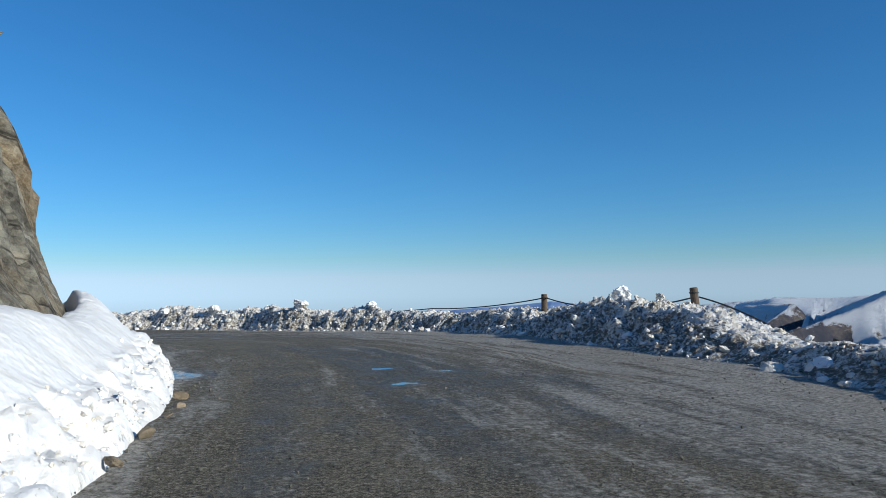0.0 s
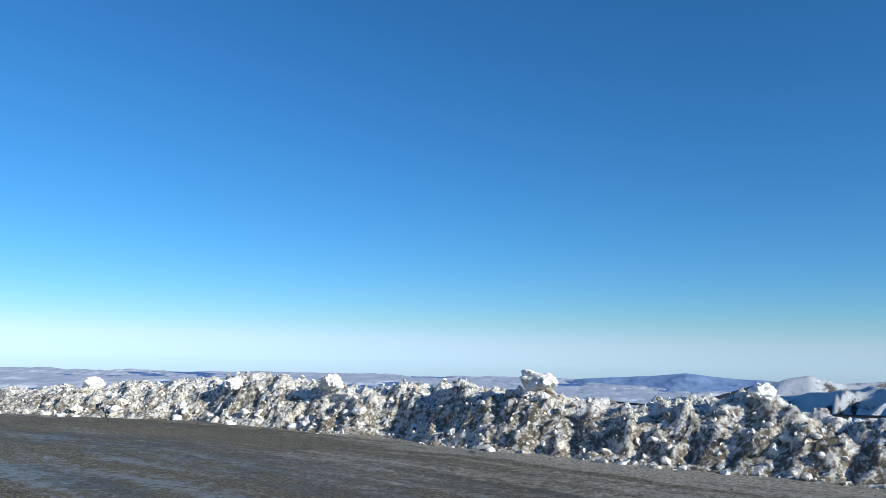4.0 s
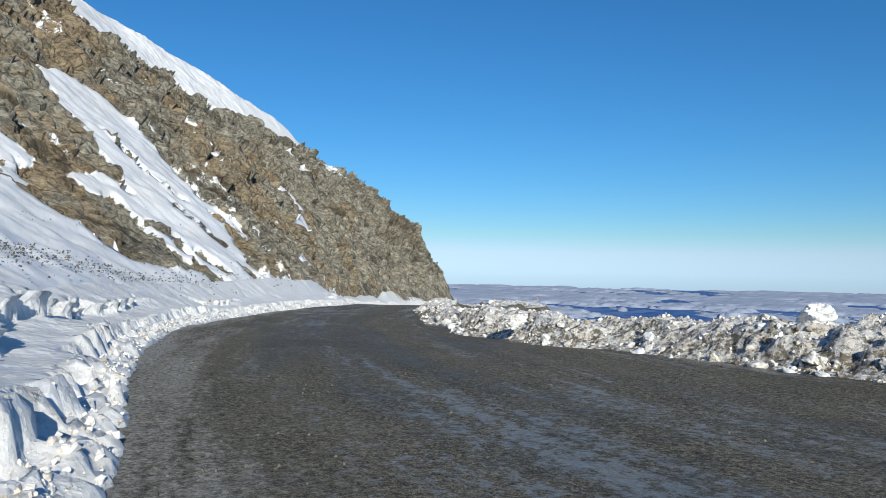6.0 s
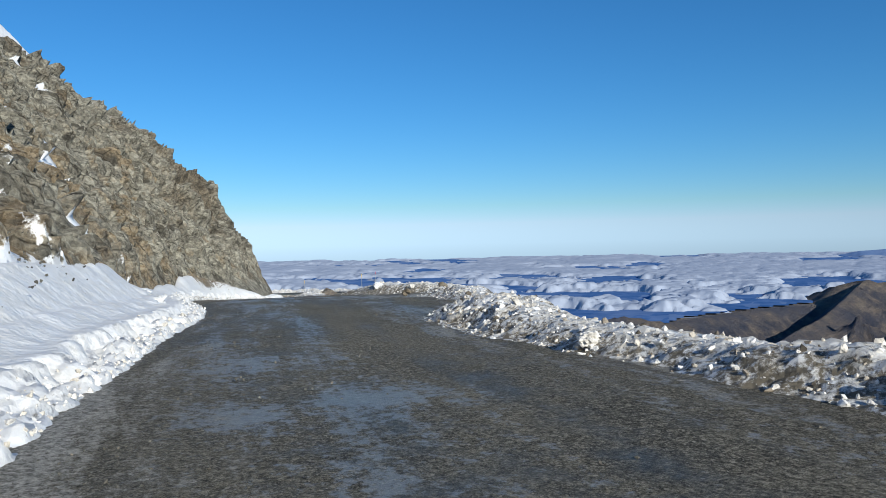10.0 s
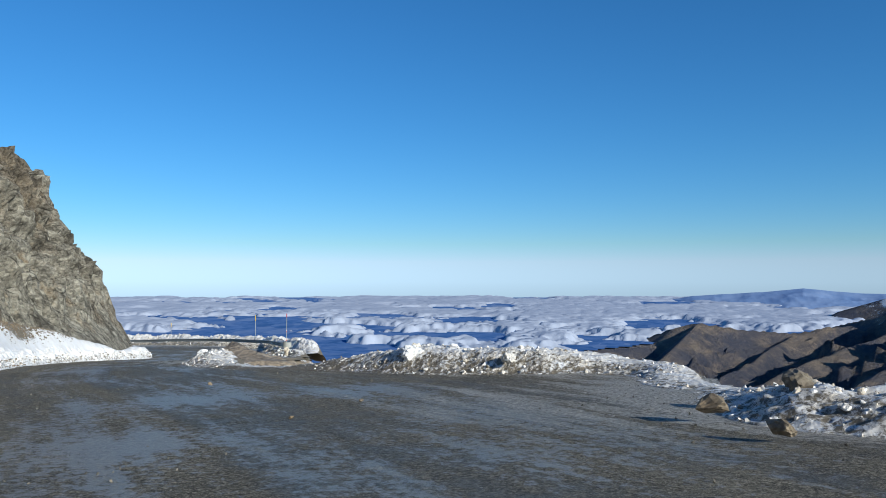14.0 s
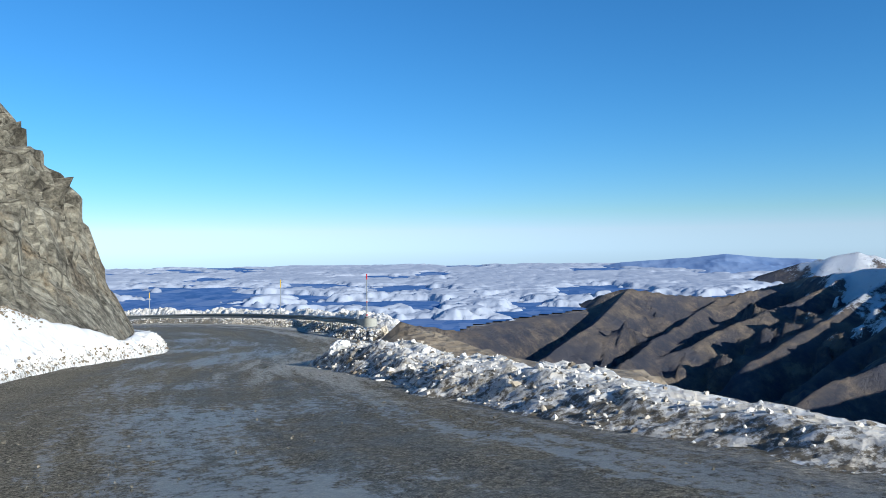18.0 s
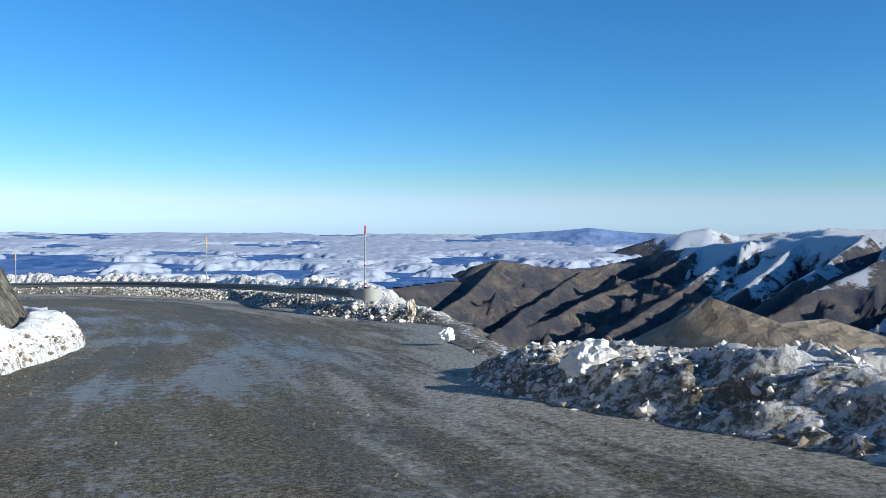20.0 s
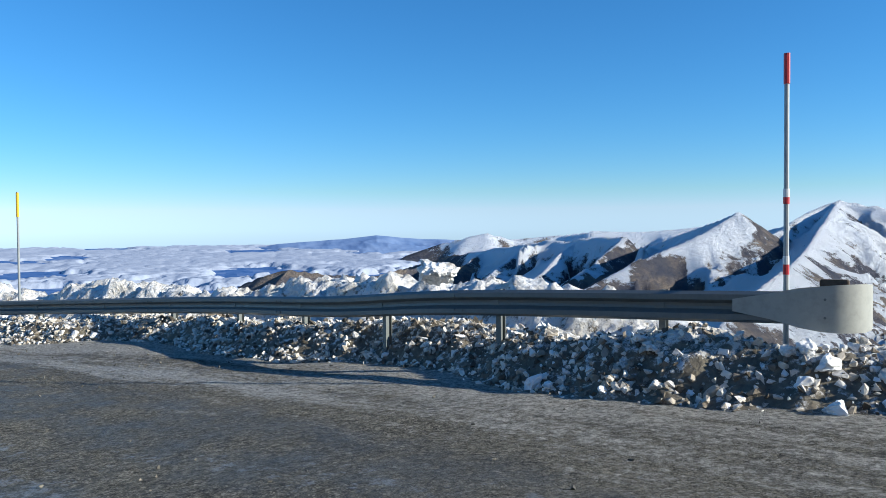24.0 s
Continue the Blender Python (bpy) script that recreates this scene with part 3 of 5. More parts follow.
def build_road():
    step = 0.22
    x, y = np.meshgrid(np.arange(-132, 12, step), np.arange(-24, 140, step), indexing="ij")
    xy = np.stack([x.ravel(), y.ravel()], 1)
    near = np.zeros(len(xy), bool)
    lo = spine[::6, :2]
    for c in lo:
        near |= ((xy - c) ** 2).sum(1) < 18**2
    dl, dr = np.full(len(xy), 99.0), np.full(len(xy), 99.0)
    dl[near], _ = side(xy[near], left)
    dr[near], _ = side(xy[near], right)
    bare = (xy[:, 0] < -79) & (xy[:, 1] > 98.5) & (xy[:, 1] < 110)
    keep = near & (dl < 2.2) & (-dr < np.where(bare, 0.45, 1.6)) & (dr < 60)
    z = np.zeros(len(xy))
    p = np.c_[xy, np.zeros(len(xy))]
    k = np.where(keep)[0]
    z[k] = ground_z(xy[k])
    z[k] += 0.03 * fbm(p[k] * 0.35, 3, 3) + 0.012 * fbm(p[k] * 2.2, 3, 8)
    wet, ice, glaze = np.zeros(len(xy)), np.zeros(len(xy)), np.zeros(len(xy))
    _, row = side(xy[k], spine)
    tangent = np.gradient(spine[:, :2], axis=0)
    tangent /= np.linalg.norm(tangent, axis=1)[:, None]
    off = xy[k] - spine[row, :2]
    across = off[:, 0] * tangent[row, 1] - off[:, 1] * tangent[row, 0]
    lane = np.c_[row + 0.0, across * 2.2, np.zeros(len(k))]
    on, over = np.zeros(len(xy)), np.zeros(len(xy))
    on[k] = row + (off * tangent[row]).sum(1)
    over[k] = across
    streak = fbm(lane * np.array([0.12, 0.45, 1]), 4, 21)
    far_on = smooth(8, 45, row)
    wet[k] = 0.34 + 0.25 * streak + 0.14 * fbm(lane * np.array([0.03, 1.6, 1]), 3, 23) + 0.10 * far_on + 0.20 * np.exp(-((across - 3.4) / 1.1) ** 2) * far_on + 0.16 * np.exp(-((across + 0.6) / 0.9) ** 2) * smooth(60, 110, row)
    wet[k] = np.minimum(wet[k], 0.62 + 0.6 * (1 - smooth(30, 42, row)))
    for px, py, size in POOLS:
        wet[k] += 0.66 * np.exp(-((xy[k] - (px, py)) ** 2).sum(1) / size**2)
    edge = -dr[k]
    early = 1 - smooth(64, 82, row)
    late = smooth(156, 170, row)
    layby = np.exp(-(((xy[k, 0] + 55.5) / 5) ** 2 + ((xy[k, 1] - 73.5) / 5) ** 2))
    ice[k] = 0.05 + early * (0.27 + 0.60 * smooth(-8.0, -1.8, edge)) + late * (0.12 * smooth(-7.0, -3.0, edge) + 0.56 * smooth(-3.8, -1.6, edge)) + 0.85 * layby + 0.45 * smooth(-1.4, -0.2, edge)
    ice[k] += 0.40 * smooth(-1.6, 0.0, dl[k]) + 0.56 * smooth(-3.4, -0.6, dl[k]) * smooth(52, 64, row) * (1 - smooth(104, 118, row)) + 0.12 * fbm(lane * np.array([0.15, 0.5, 1]), 3, 77)
    glaze[k] = smooth(50, 75, row) * (0.20 + 0.30 * fbm(lane * np.array([0.09, 0.28, 1]), 3, 78)) - 0.3 * (1 - smooth(50, 75, row))
    for px, py, size in ICE:
        glaze[k] += 0.38 * np.exp(-((xy[k] - (px, py)) ** 2).sum(1) / size**2)
    verts = np.c_[xy, z]
    verts, faces, wet, ice, glaze, on, over = compact(verts, grid_faces(*x.shape, keep), wet, ice, glaze, on, over)
    ob = new("road", mesh_of("road", verts, faces, ROAD, True, wet=wet, ice=ice, glaze=glaze, along=on, across=over))
    tagged(ob, "wet dark gravelly asphalt mountain road with icy edges", "road", kind="structure")


build_road()

# ---- mountain on the uphill side ----


# gullies and patches of snow on the face: x, y, half width
STREAKS = [
    [(-60.6, 43, 2.2), (-59.5, 44.7, 3.2), (-58.2, 45.1, 3.6), (-55.9, 45.7, 3.4), (-53.1, 45.8, 2.9), (-51.3, 46, 3.2), (-48.5, 45.6, 2.6)],
    [(-51.4, 40.7, 0.6), (-52.2, 42.2, 0.6), (-51.4, 42.9, 0.8), (-50.5, 43.4, 0.8)],
    [(-75.3, 53.4, 0.9), (-74.9, 55.2, 1.1), (-70.5, 54.4, 1.4), (-67.1, 54.1, 1.2), (-65, 54.3, 0.6), (-65.3, 55.6, 1.1), (-66.3, 57, 1.0)],
    [(-88.2, 73.4, 0.4), (-88.5, 75.2, 0.9), (-87, 75.2, 0.7)],
    [(-79.2, 68.5, 0.4), (-77.7, 68.6, 0.9), (-76.2, 68.3, 0.8), (-73.5, 66.8, 0.6)],
    [(-63, 60.3, 0.5), (-60.6, 58.9, 0.5)],
    [(-53.5, 34.6, 1.0), (-52.4, 36.3, 1.0), (-51.1, 36.5, 0.8), (-50, 36.9, 0.6), (-47.5, 36.7, 0.3)],
    [(-50.9, 37.5, 0.25), (-50.3, 37.7, 0.25)],
    [(-45.2, 39.6, 0.25), (-45, 39.7, 0.25)],
    [(-55.5, 31.5, 0.9), (-50.5, 33.8, 0.7), (-49.2, 34.6, 0.5)],
]
# ribs of rock that break through the snow
RIBS = [
    [(-58.1, 43.5, 0.15), (-56.4, 44.9, 0.2), (-55.2, 46.2, 0.2), (-55.6, 47.3, 0.15)],
    [(-53.4, 46.0, 0.6), (-52.3, 47.7, 0.5)],
    [(-48.6, 44.1, 0.35), (-46.8, 44.3, 0.5), (-47.3, 45.5, 0.35)],
    [(-48.9, 45.3, 0.3), (-48.6, 46.2, 0.3)],
    [(-50.0, 48.0, 0.4), (-50.0, 49.0, 0.3)],
    [(-49.8, 43.2, 0.3), (-49.5, 44.1, 0.25)],
    [(-62.0, 47.5, 0.3), (-59.0, 48.6, 0.4), (-56.5, 49.5, 0.4), (-54.0, 50.3, 0.4)],
]


def build_mountain():
    step = 0.18
    x, y = np.meshgrid(np.arange(-136, 2, step), np.arange(-36, 126, step), indexing="ij")
    xy = np.stack([x.ravel(), y.ravel()], 1)
    d = np.full(len(xy), -99.0)
    row = np.zeros(len(xy), int)
    near = np.zeros(len(xy), bool)
    for c in left[::24, :2]:
        near |= ((xy - c) ** 2).sum(1) < 46**2
    d[near], row[near] = side(xy[near], left)
    keep = near & (d > -0.9) & (d < 42)
    k = np.where(keep)[0]
    d, row, q = d[k], row[k], xy[k]
    slope, run, slope2, ease = left[row, 2], left[row, 3], left[row, 4], left[row, 5]
    # soften the jumps between rows far from the foot
    foot = ground_z(left[:, :2])[row]
    tan = np.tan(np.radians(slope))
    dd = np.maximum(d, 0)
    bank = 0.95 + 0.25 * vnoise(np.c_[left[row, :2] * 0.25, 0 * d], 4)
    shelf, tall = left_shelf(left[row])
    bank = bank * tall
    low = bank * smooth(-0.5, shelf, d)
    up = np.maximum(dd - shelf, 0)
    # a ledge above the toe of the last spur
    ledge = 1.0 * smooth(88.8, 89.8, -left[row, 0]) * (1 - smooth(91.5, 93.5, -left[row, 0]))
    up = up - np.clip(up - run, 0, ledge)
    cap = np.maximum(up - ease, 0)
    tan2 = np.tan(np.radians(slope2))
    h = low + tan * np.minimum(up, run) + tan2 * np.clip(up - run, 0, ease - run)
    h = h + np.tan(np.radians(np.minimum(slope2 * 0.6, 27))) * np.minimum(cap, 12)
    tan = np.where(up > run, tan2, tan)
    # wide snow apron before the rock steepens
    p3 = np.c_[q, foot + h]
    steep = smooth(30, 50, slope)
    big = fbm(p3 / 11.0, 3, 50)
    slab = p3 @ np.array(Euler(BED).to_matrix()).T + 0.5 * np.c_[vnoise(p3 / 2.5, 62), vnoise(p3 / 2.5, 63), vnoise(p3 / 2.5, 64)]
    cut, tone = cells(slab * np.array([0.17, 0.30, 0.95]), 9)
    _, tone2 = cells(slab * np.array([0.42, 0.72, 2.1]), 10)
    _, tone3 = cells(slab * np.array([0.95, 1.5, 3.4]), 11)
    rough = 0.6 * ridged(slab * np.array([0.16, 0.2, 0.75]), 4, 60, 0.6) + 2.5 * (tone - 0.5) + 0.9 * (0.5 - cut) + 1.9 * (tone2 - 0.5) + 1.0 * (tone3 - 0.5) - 0.8
    run_on = np.r_[0, np.cumsum(np.linalg.norm(np.diff(left[:, :2], axis=0), axis=1))][row]
    ribs = ridged(np.c_[(run_on + 0.55 * d) / 5.5 + 0.35 * big, d / 26.0, 0 * d], 3, 66, 0.55) - 0.6
    lift = smooth(1.2, 3.5, d)
    # where the snow lies
    s = np.r_[0, np.cumsum(np.linalg.norm(np.diff(left[:, :2], axis=0), axis=1))][row]
    fx = left[row, 0]
    apron = np.interp(-fx, [0, 5, 9, 14, 20, 26, 37, 39.5, 41, 44, 48, 58, 66, 76, 84, 90, 140], [1.6, 1.1, 1.6, 8, 20, 60, 60, 30, 3.9, 2.9, 2.9, 2.3, 2.0, 1.6, 1.1, 0.8, 1.2])
    snow = 1 - smooth(apron * 0.6, apron * 1.4, d + 0.6 * big)

    def reach_of(lines):
        gap = np.full(len(q), 99.0)
        for pts in map(np.array, lines):
            for a, b in zip(pts[:-1], pts[1:]):
                ab = b[:2] - a[:2]
                t = np.clip(((q - a[:2]) @ ab) / (ab @ ab), 0, 1)
                gap = np.minimum(gap, np.linalg.norm(q - a[:2] - t[:, None] * ab, axis=1) - (a[2] + t * (b[2] - a[2])))
        return gap

    # the lower snowfield ends against the first rib
    beside = (q - (-43.7, 39.6)) @ np.array((0.698, -0.716))
    snow = np.maximum(snow, smooth(-0.5, 0.5, beside + 0.5 * big) * smooth(-44, -42, fx) * smooth(25, 33, -fx))
    ragged = 0.35 * big + 0.5 * fbm(p3 / 1.6, 3, 34)
    snow = np.maximum(snow, 1 - smooth(-0.5, 0.5, reach_of(STREAKS) + ragged))
    snow = np.minimum(snow, smooth(-0.5, 0.5, reach_of(RIBS) + 0.3 * ragged))
    dusting = fbm(np.c_[s * 0.5 + d * 0.16, d * 0.13, 0 * d], 4, 33)
    some = np.interp(-fx, [0, 12, 36, 50, 66, 78, 84, 140], [0, 0, 0.22, 0.22, 0.06, -0.1, -0.2, -0.2])
    snow = np.maximum(snow, np.clip(some + 0.40 * dusting, 0, 0.75))
    crest = np.interp(-fx, [50, 60, 71, 73, 78.5, 83, 88], [36, 27, 21, 17, 14.6, 12.0, 10.6])
    snow = np.maximum(snow, smooth(-0.7, 0.7, d - crest + 0.9 * big) * smooth(20, 40, -fx) * (1 - smooth(86, 88, -fx)))
    bare = 1 - smooth(0.42, 0.58, snow)
    push = lift * ((0.35 + 0.65 * bare) * (0.55 * big + 0.5 * ribs * bare * smooth(0.5, 1, steep) + 0.5 * rough * (0.25 + 0.75 * bare)) * (0.75 + 0.25 * smooth(10, 22, -left[row, 0])) * (0.45 + 0.55 * steep))
    # outward of the slope
    away = (q - left[row, :2]) / np.maximum(np.abs(d), 0.05)[:, None]
    norm = np.sqrt(1 + tan**2)
    out = np.c_[-away * (tan / norm)[:, None], 1 / norm]
    p3 = p3 + out * push[:, None]
    p3[:, 2] += 0.12 * (1 - bare) * lift * fbm(p3 / 1.6, 3, 40)
    p3[:, 2] -= 0.9 * (1 - smooth(1.9, 2.8, d))
    verts = np.zeros((len(xy), 3))
    verts[:, :2] = xy
    verts[k] = p3
    inside = np.where((d > 1.5) & (d < 14))[0][::3]
    slope_points = p3[inside]
    full = np.zeros(len(xy))
    full[k] = snow
    verts, faces, full = compact(verts, grid_faces(*x.shape, keep), full)
    ob = new("mountain_face", mesh_of("mountain_face", verts, faces, MOUNTAIN, True, snow=full))
    craggy = full[faces].mean(1) > 0.5
    ob.data.polygons.foreach_set("use_smooth", craggy)
    tagged(ob, "grey and ochre schist rock face streaked with snow above the road", "rock face", kind="structure")
    return slope_points


slope_points = build_mountain()

# ---- windrow of ploughed snow on the open side ----


def sweep_bank(name, rows, material, label, dirty=0.0, seed=70):
    """A lumpy ridge of ploughed snow along a line of the plan, to its right."""
    line = dense(rows, 0.095)
    tangent = np.gradient(line[:, :2], axis=0)
    tangent /= np.linalg.norm(tangent, axis=1)[:, None]
    away = np.c_[tangent[:, 1], -tangent[:, 0]]
    u = np.linspace(-0.12, 1.25, 44)
    base = ground_z(line[:, :2])
    n, m = len(line), len(u)
    xy = line[:, None, :2] + away[:, None] * (u[None, :, None] * line[:, None, 3:4])
    wob = vnoise(np.c_[line[:, :2] * 0.5, 0 * line[:, 0]], seed)[:, None, None]
    xy += away[:, None] * wob * 0.35
    uu = np.broadcast_to(u, (n, m))
    hh = line[:, None, 2]
    shape = smooth(-0.05, 0.42, uu) * (1 - smooth(0.62, 1.3, uu))
    p = np.c_[xy.reshape(-1, 2), np.zeros(n * m)]
    vary = 1 + 0.24 * fbm(p * 0.55, 3, seed + 1).reshape(n, m)
    z = base[:, None] + hh * shape * vary
    lump1 = (0.6 - cells(p / 0.5 + 3, seed + 2)[0]).reshape(n, m)
    lump2 = (0.6 - cells(p / 0.2 + 7, seed + 3)[0]).reshape(n, m)
    lump3 = (0.6 - cells(p / 0.13 + 5, seed + 6)[0]).reshape(n, m)
    # the rounder mound by the layby
    round_off = (np.exp(-(((line[:, 0] + 60.5) / 4.5) ** 2)) * (line[:, 1] > 76))[:, None]
    scale = np.clip(hh / 0.8, 0.15, 1.2) * (1 - 0.55 * round_off)
    body = smooth(-0.08, 0.1, uu) * (1 - smooth(0.95, 1.2, uu))
    z = z + body * scale * (0.12 * lump1 + 0.13 * lump2 + 0.09 * lump3 + 0.12 * fbm(p * 3.4, 4, seed + 4, 0.65).reshape(n, m))
    z = z - 0.3 * (1 - smooth(-0.12, -0.04, uu)) - smooth(0.85, 1.25, uu) * np.clip(1.6 * hh, 0.15, 1.1)
    xy = xy - away[:, None] * (body * scale * 0.12 * (lump1 + lump2))[:, :, None]
    grime = np.interp(-line[:, 0], [-6, 2, 12, 60, 78, 84, 140], [0.08, 0.08, 0.02, 0.02, 0.05, 0.26, 0.26])[:, None] if dirty >= 0 else 0
    dirt = dirty + grime + 0.26 * (1 - smooth(0.15, 0.6, uu)) * np.ones((n, m)) + 0.25 * (1 - smooth(0.0, 0.45, lump2)) - 0.25 * smooth(0.35, 0.75, uu)
    dirt = dirt + 1.3 * smooth(0.78, 0.98, uu)
    bare = (smooth(97.5, 99, line[:, 1]) * (1 - smooth(110, 111.5, line[:, 1])) * (line[:, 0] < -79))[:, None]
    dirt = dirt + round_off * (0.12 * (1 - smooth(0.08, 0.3, uu)) - 0.3 * smooth(0.25, 0.5, uu))
    bare = bare + 0.7 * (smooth(63.5, 65.5, -line[:, 0]) * (1 - smooth(69.5, 71, -line[:, 0])))[:, None]
    dirt = dirt + 0.4 * bare * (dirty >= 0)
    verts = np.c_[xy.reshape(-1, 2), z.ravel()]
    ob = new(name, mesh_of(name, verts, grid_faces(n, m)[:, ::-1], material, True, dirt=dirt.ravel()))
    tagged(ob, label, "snow bank", kind="structure")
    return ob, xy, z


snow_bank, bank_xy, bank_z = sweep_bank("snow_bank", RIGHT, BANK, "ploughed windrow of dirty lumpy snow along the open edge", dirty=0.0)
BEHIND = [(-83.6, 116.0, 0.02, 1.0), (-84.4, 116.9, 0.4, 1.6), (-85.5, 118.2, 0.75, 2.2), (-88, 121.6, 0.8, 2.2), (-91, 124.8, 0.8, 2.2), (-94.2, 127.2, 0.8, 2.4), (-98.4, 129.4, 0.8, 2.4), (-104.5, 131, 0.8, 2.4), (-112, 131.6, 0.8, 2.4), (-138, 128, 0.7, 2.4)]
sweep_bank("snow_ridge", BEHIND, BANK, "cleaner heaped snow behind the steel guard rail", dirty=-0.15, seed=170)


def build_left_bank():
    """The cut edge of the snow on the uphill side, with broken clods at its foot."""
    line = dense([row[:4] for row in LEFT], 0.085)
    line = line[(line[:, 1] > -12) & (line[:, 0] > -112)]
    tangent = np.gradient(line[:, :2], axis=0)
    tangent /= np.linalg.norm(tangent, axis=1)[:, None]
    away = np.c_[-tangent[:, 1], tangent[:, 0]]
    for _ in range(80):
        away[1:-1] = (away[:-2] + 2 * away[1:-1] + away[2:]) / 4
    d = np.r_[np.linspace(-0.3, 2.0, 34), np.linspace(2.1, 3.0, 8)]
    base = ground_z(line[:, :2])
    n, m = len(line), len(d)
    xy = line[:, None, :2] + away[:, None] * d[None, :, None]
    dd = np.broadcast_to(d, (n, m))
    p = np.c_[xy.reshape(-1, 2), np.zeros(n * m)]
    seam = (0.4 * fbm(np.c_[line[:, :2] * 0.45, 0 * base], 4, 204, 0.7) + 0.3 * (cells(np.c_[line[:, :2] * 0.9, 0 * base], 208)[1] - 0.5))[:, None]
    flute = (0.13 * ridged(np.c_[line[:, :2] * 1.7, 0 * base], 3, 210, 0.6))[:, None]
    slope = line[:, 2][:, None]
    shelf, tall = (v[:, None] for v in left_shelf(line))
    bank = (0.95 + 0.25 * vnoise(np.c_[line[:, :2] * 0.25, 0 * base], 4)[:, None]) * tall
    some = smooth(-0.35, 0.2, fbm(np.c_[line[:, :2] * 0.16, 0 * base], 3, 211))[:, None] * (1 - smooth(40, 52, slope))
    some = np.maximum(some, (smooth(23.5, 26, -line[:, 0]) * (1 - smooth(36, 38, -line[:, 0])))[:, None])
    sheer = 1 - smooth(46, 60, slope)
    # rubble, a fluted wall, a terrace, then a broken scarp
    stepped = 0.14 * smooth(-0.35, 0.3, dd) + 0.36 * smooth(0.40, 0.56, dd + flute + 0.25 * seam) + 0.12 * smooth(0.6, 1.5, dd) + 0.38 * smooth(1.42, 1.52, dd + seam + 0.4 * flute)
    even = smooth(-0.5, shelf, dd)
    cut = 0.18 * smooth(-0.4, 0.3, dd) + 0.44 * smooth(0.42, 0.6, dd + flute + 0.25 * seam) + 0.38 * smooth(0.8, shelf, dd)
    low = bank * (some * stepped + (1 - some) * (sheer * cut + (1 - sheer) * even))
    z = base[:, None] + low + np.tan(np.radians(np.minimum(slope, 46))) * np.maximum(dd - shelf, 0)
    lump1 = 0.5 * ridged(p * 1.7, 3, 205, 0.6).reshape(n, m)
    lump2 = 0.5 * ridged(p * 4.1, 2, 206, 0.6).reshape(n, m)
    broken = smooth(-0.35, -0.05, dd) * (1 - smooth(0.28, 0.5, dd + 0.3 * seam))
    z = z + broken * (0.05 * lump1 + 0.06 * lump2 + 0.10 * fbm(p * 4.5, 4, 209, 0.7).reshape(n, m)) + 0.035 * fbm(p * 2.0, 4, 207).reshape(n, m) * smooth(-0.3, 0.2, dd)
    z = z - 0.25 * (1 - smooth(-0.35, -0.2, dd)) - 0.5 * smooth(2.5, 3.0, dd) - 3.0 * smooth(42, 55, slope) * smooth(shelf, shelf + 0.6, dd)
    xy = xy - away[:, None] * (broken * 0.08 * (lump1 + lump2))[:, :, None]
    brow = dd + seam + 0.4 * flute
    xy = xy - away[:, None] * (0.2 * some * smooth(1.48, 1.55, brow) * (1 - smooth(1.55, 1.95, brow)))[:, :, None]
    soil = np.exp(-(((line[:, 0] + 86.0) / 1.1) ** 2))[:, None]
    dirt = -1.0 + 1.06 * (1 - smooth(-0.1, 0.55, dd)) + 0.08 + 0.2 * smooth(74, 82, -line[:, 0])[:, None] + 1.5 * soil * smooth(0.4, 1.0, dd) + 0.1 * broken * (1 - smooth(0.0, 0.4, lump2))
    ob = new("snow_edge", mesh_of("snow_edge", np.c_[xy.reshape(-1, 2), z.ravel()], grid_faces(n, m), EDGE, True, dirt=dirt.ravel()))
    tagged(ob, "white snow edge cut by a plough with broken clods at its foot", "snow bank", kind="structure")
    return xy, z


edge_xy, edge_z = build_left_bank()

# ---- slope below the road ----


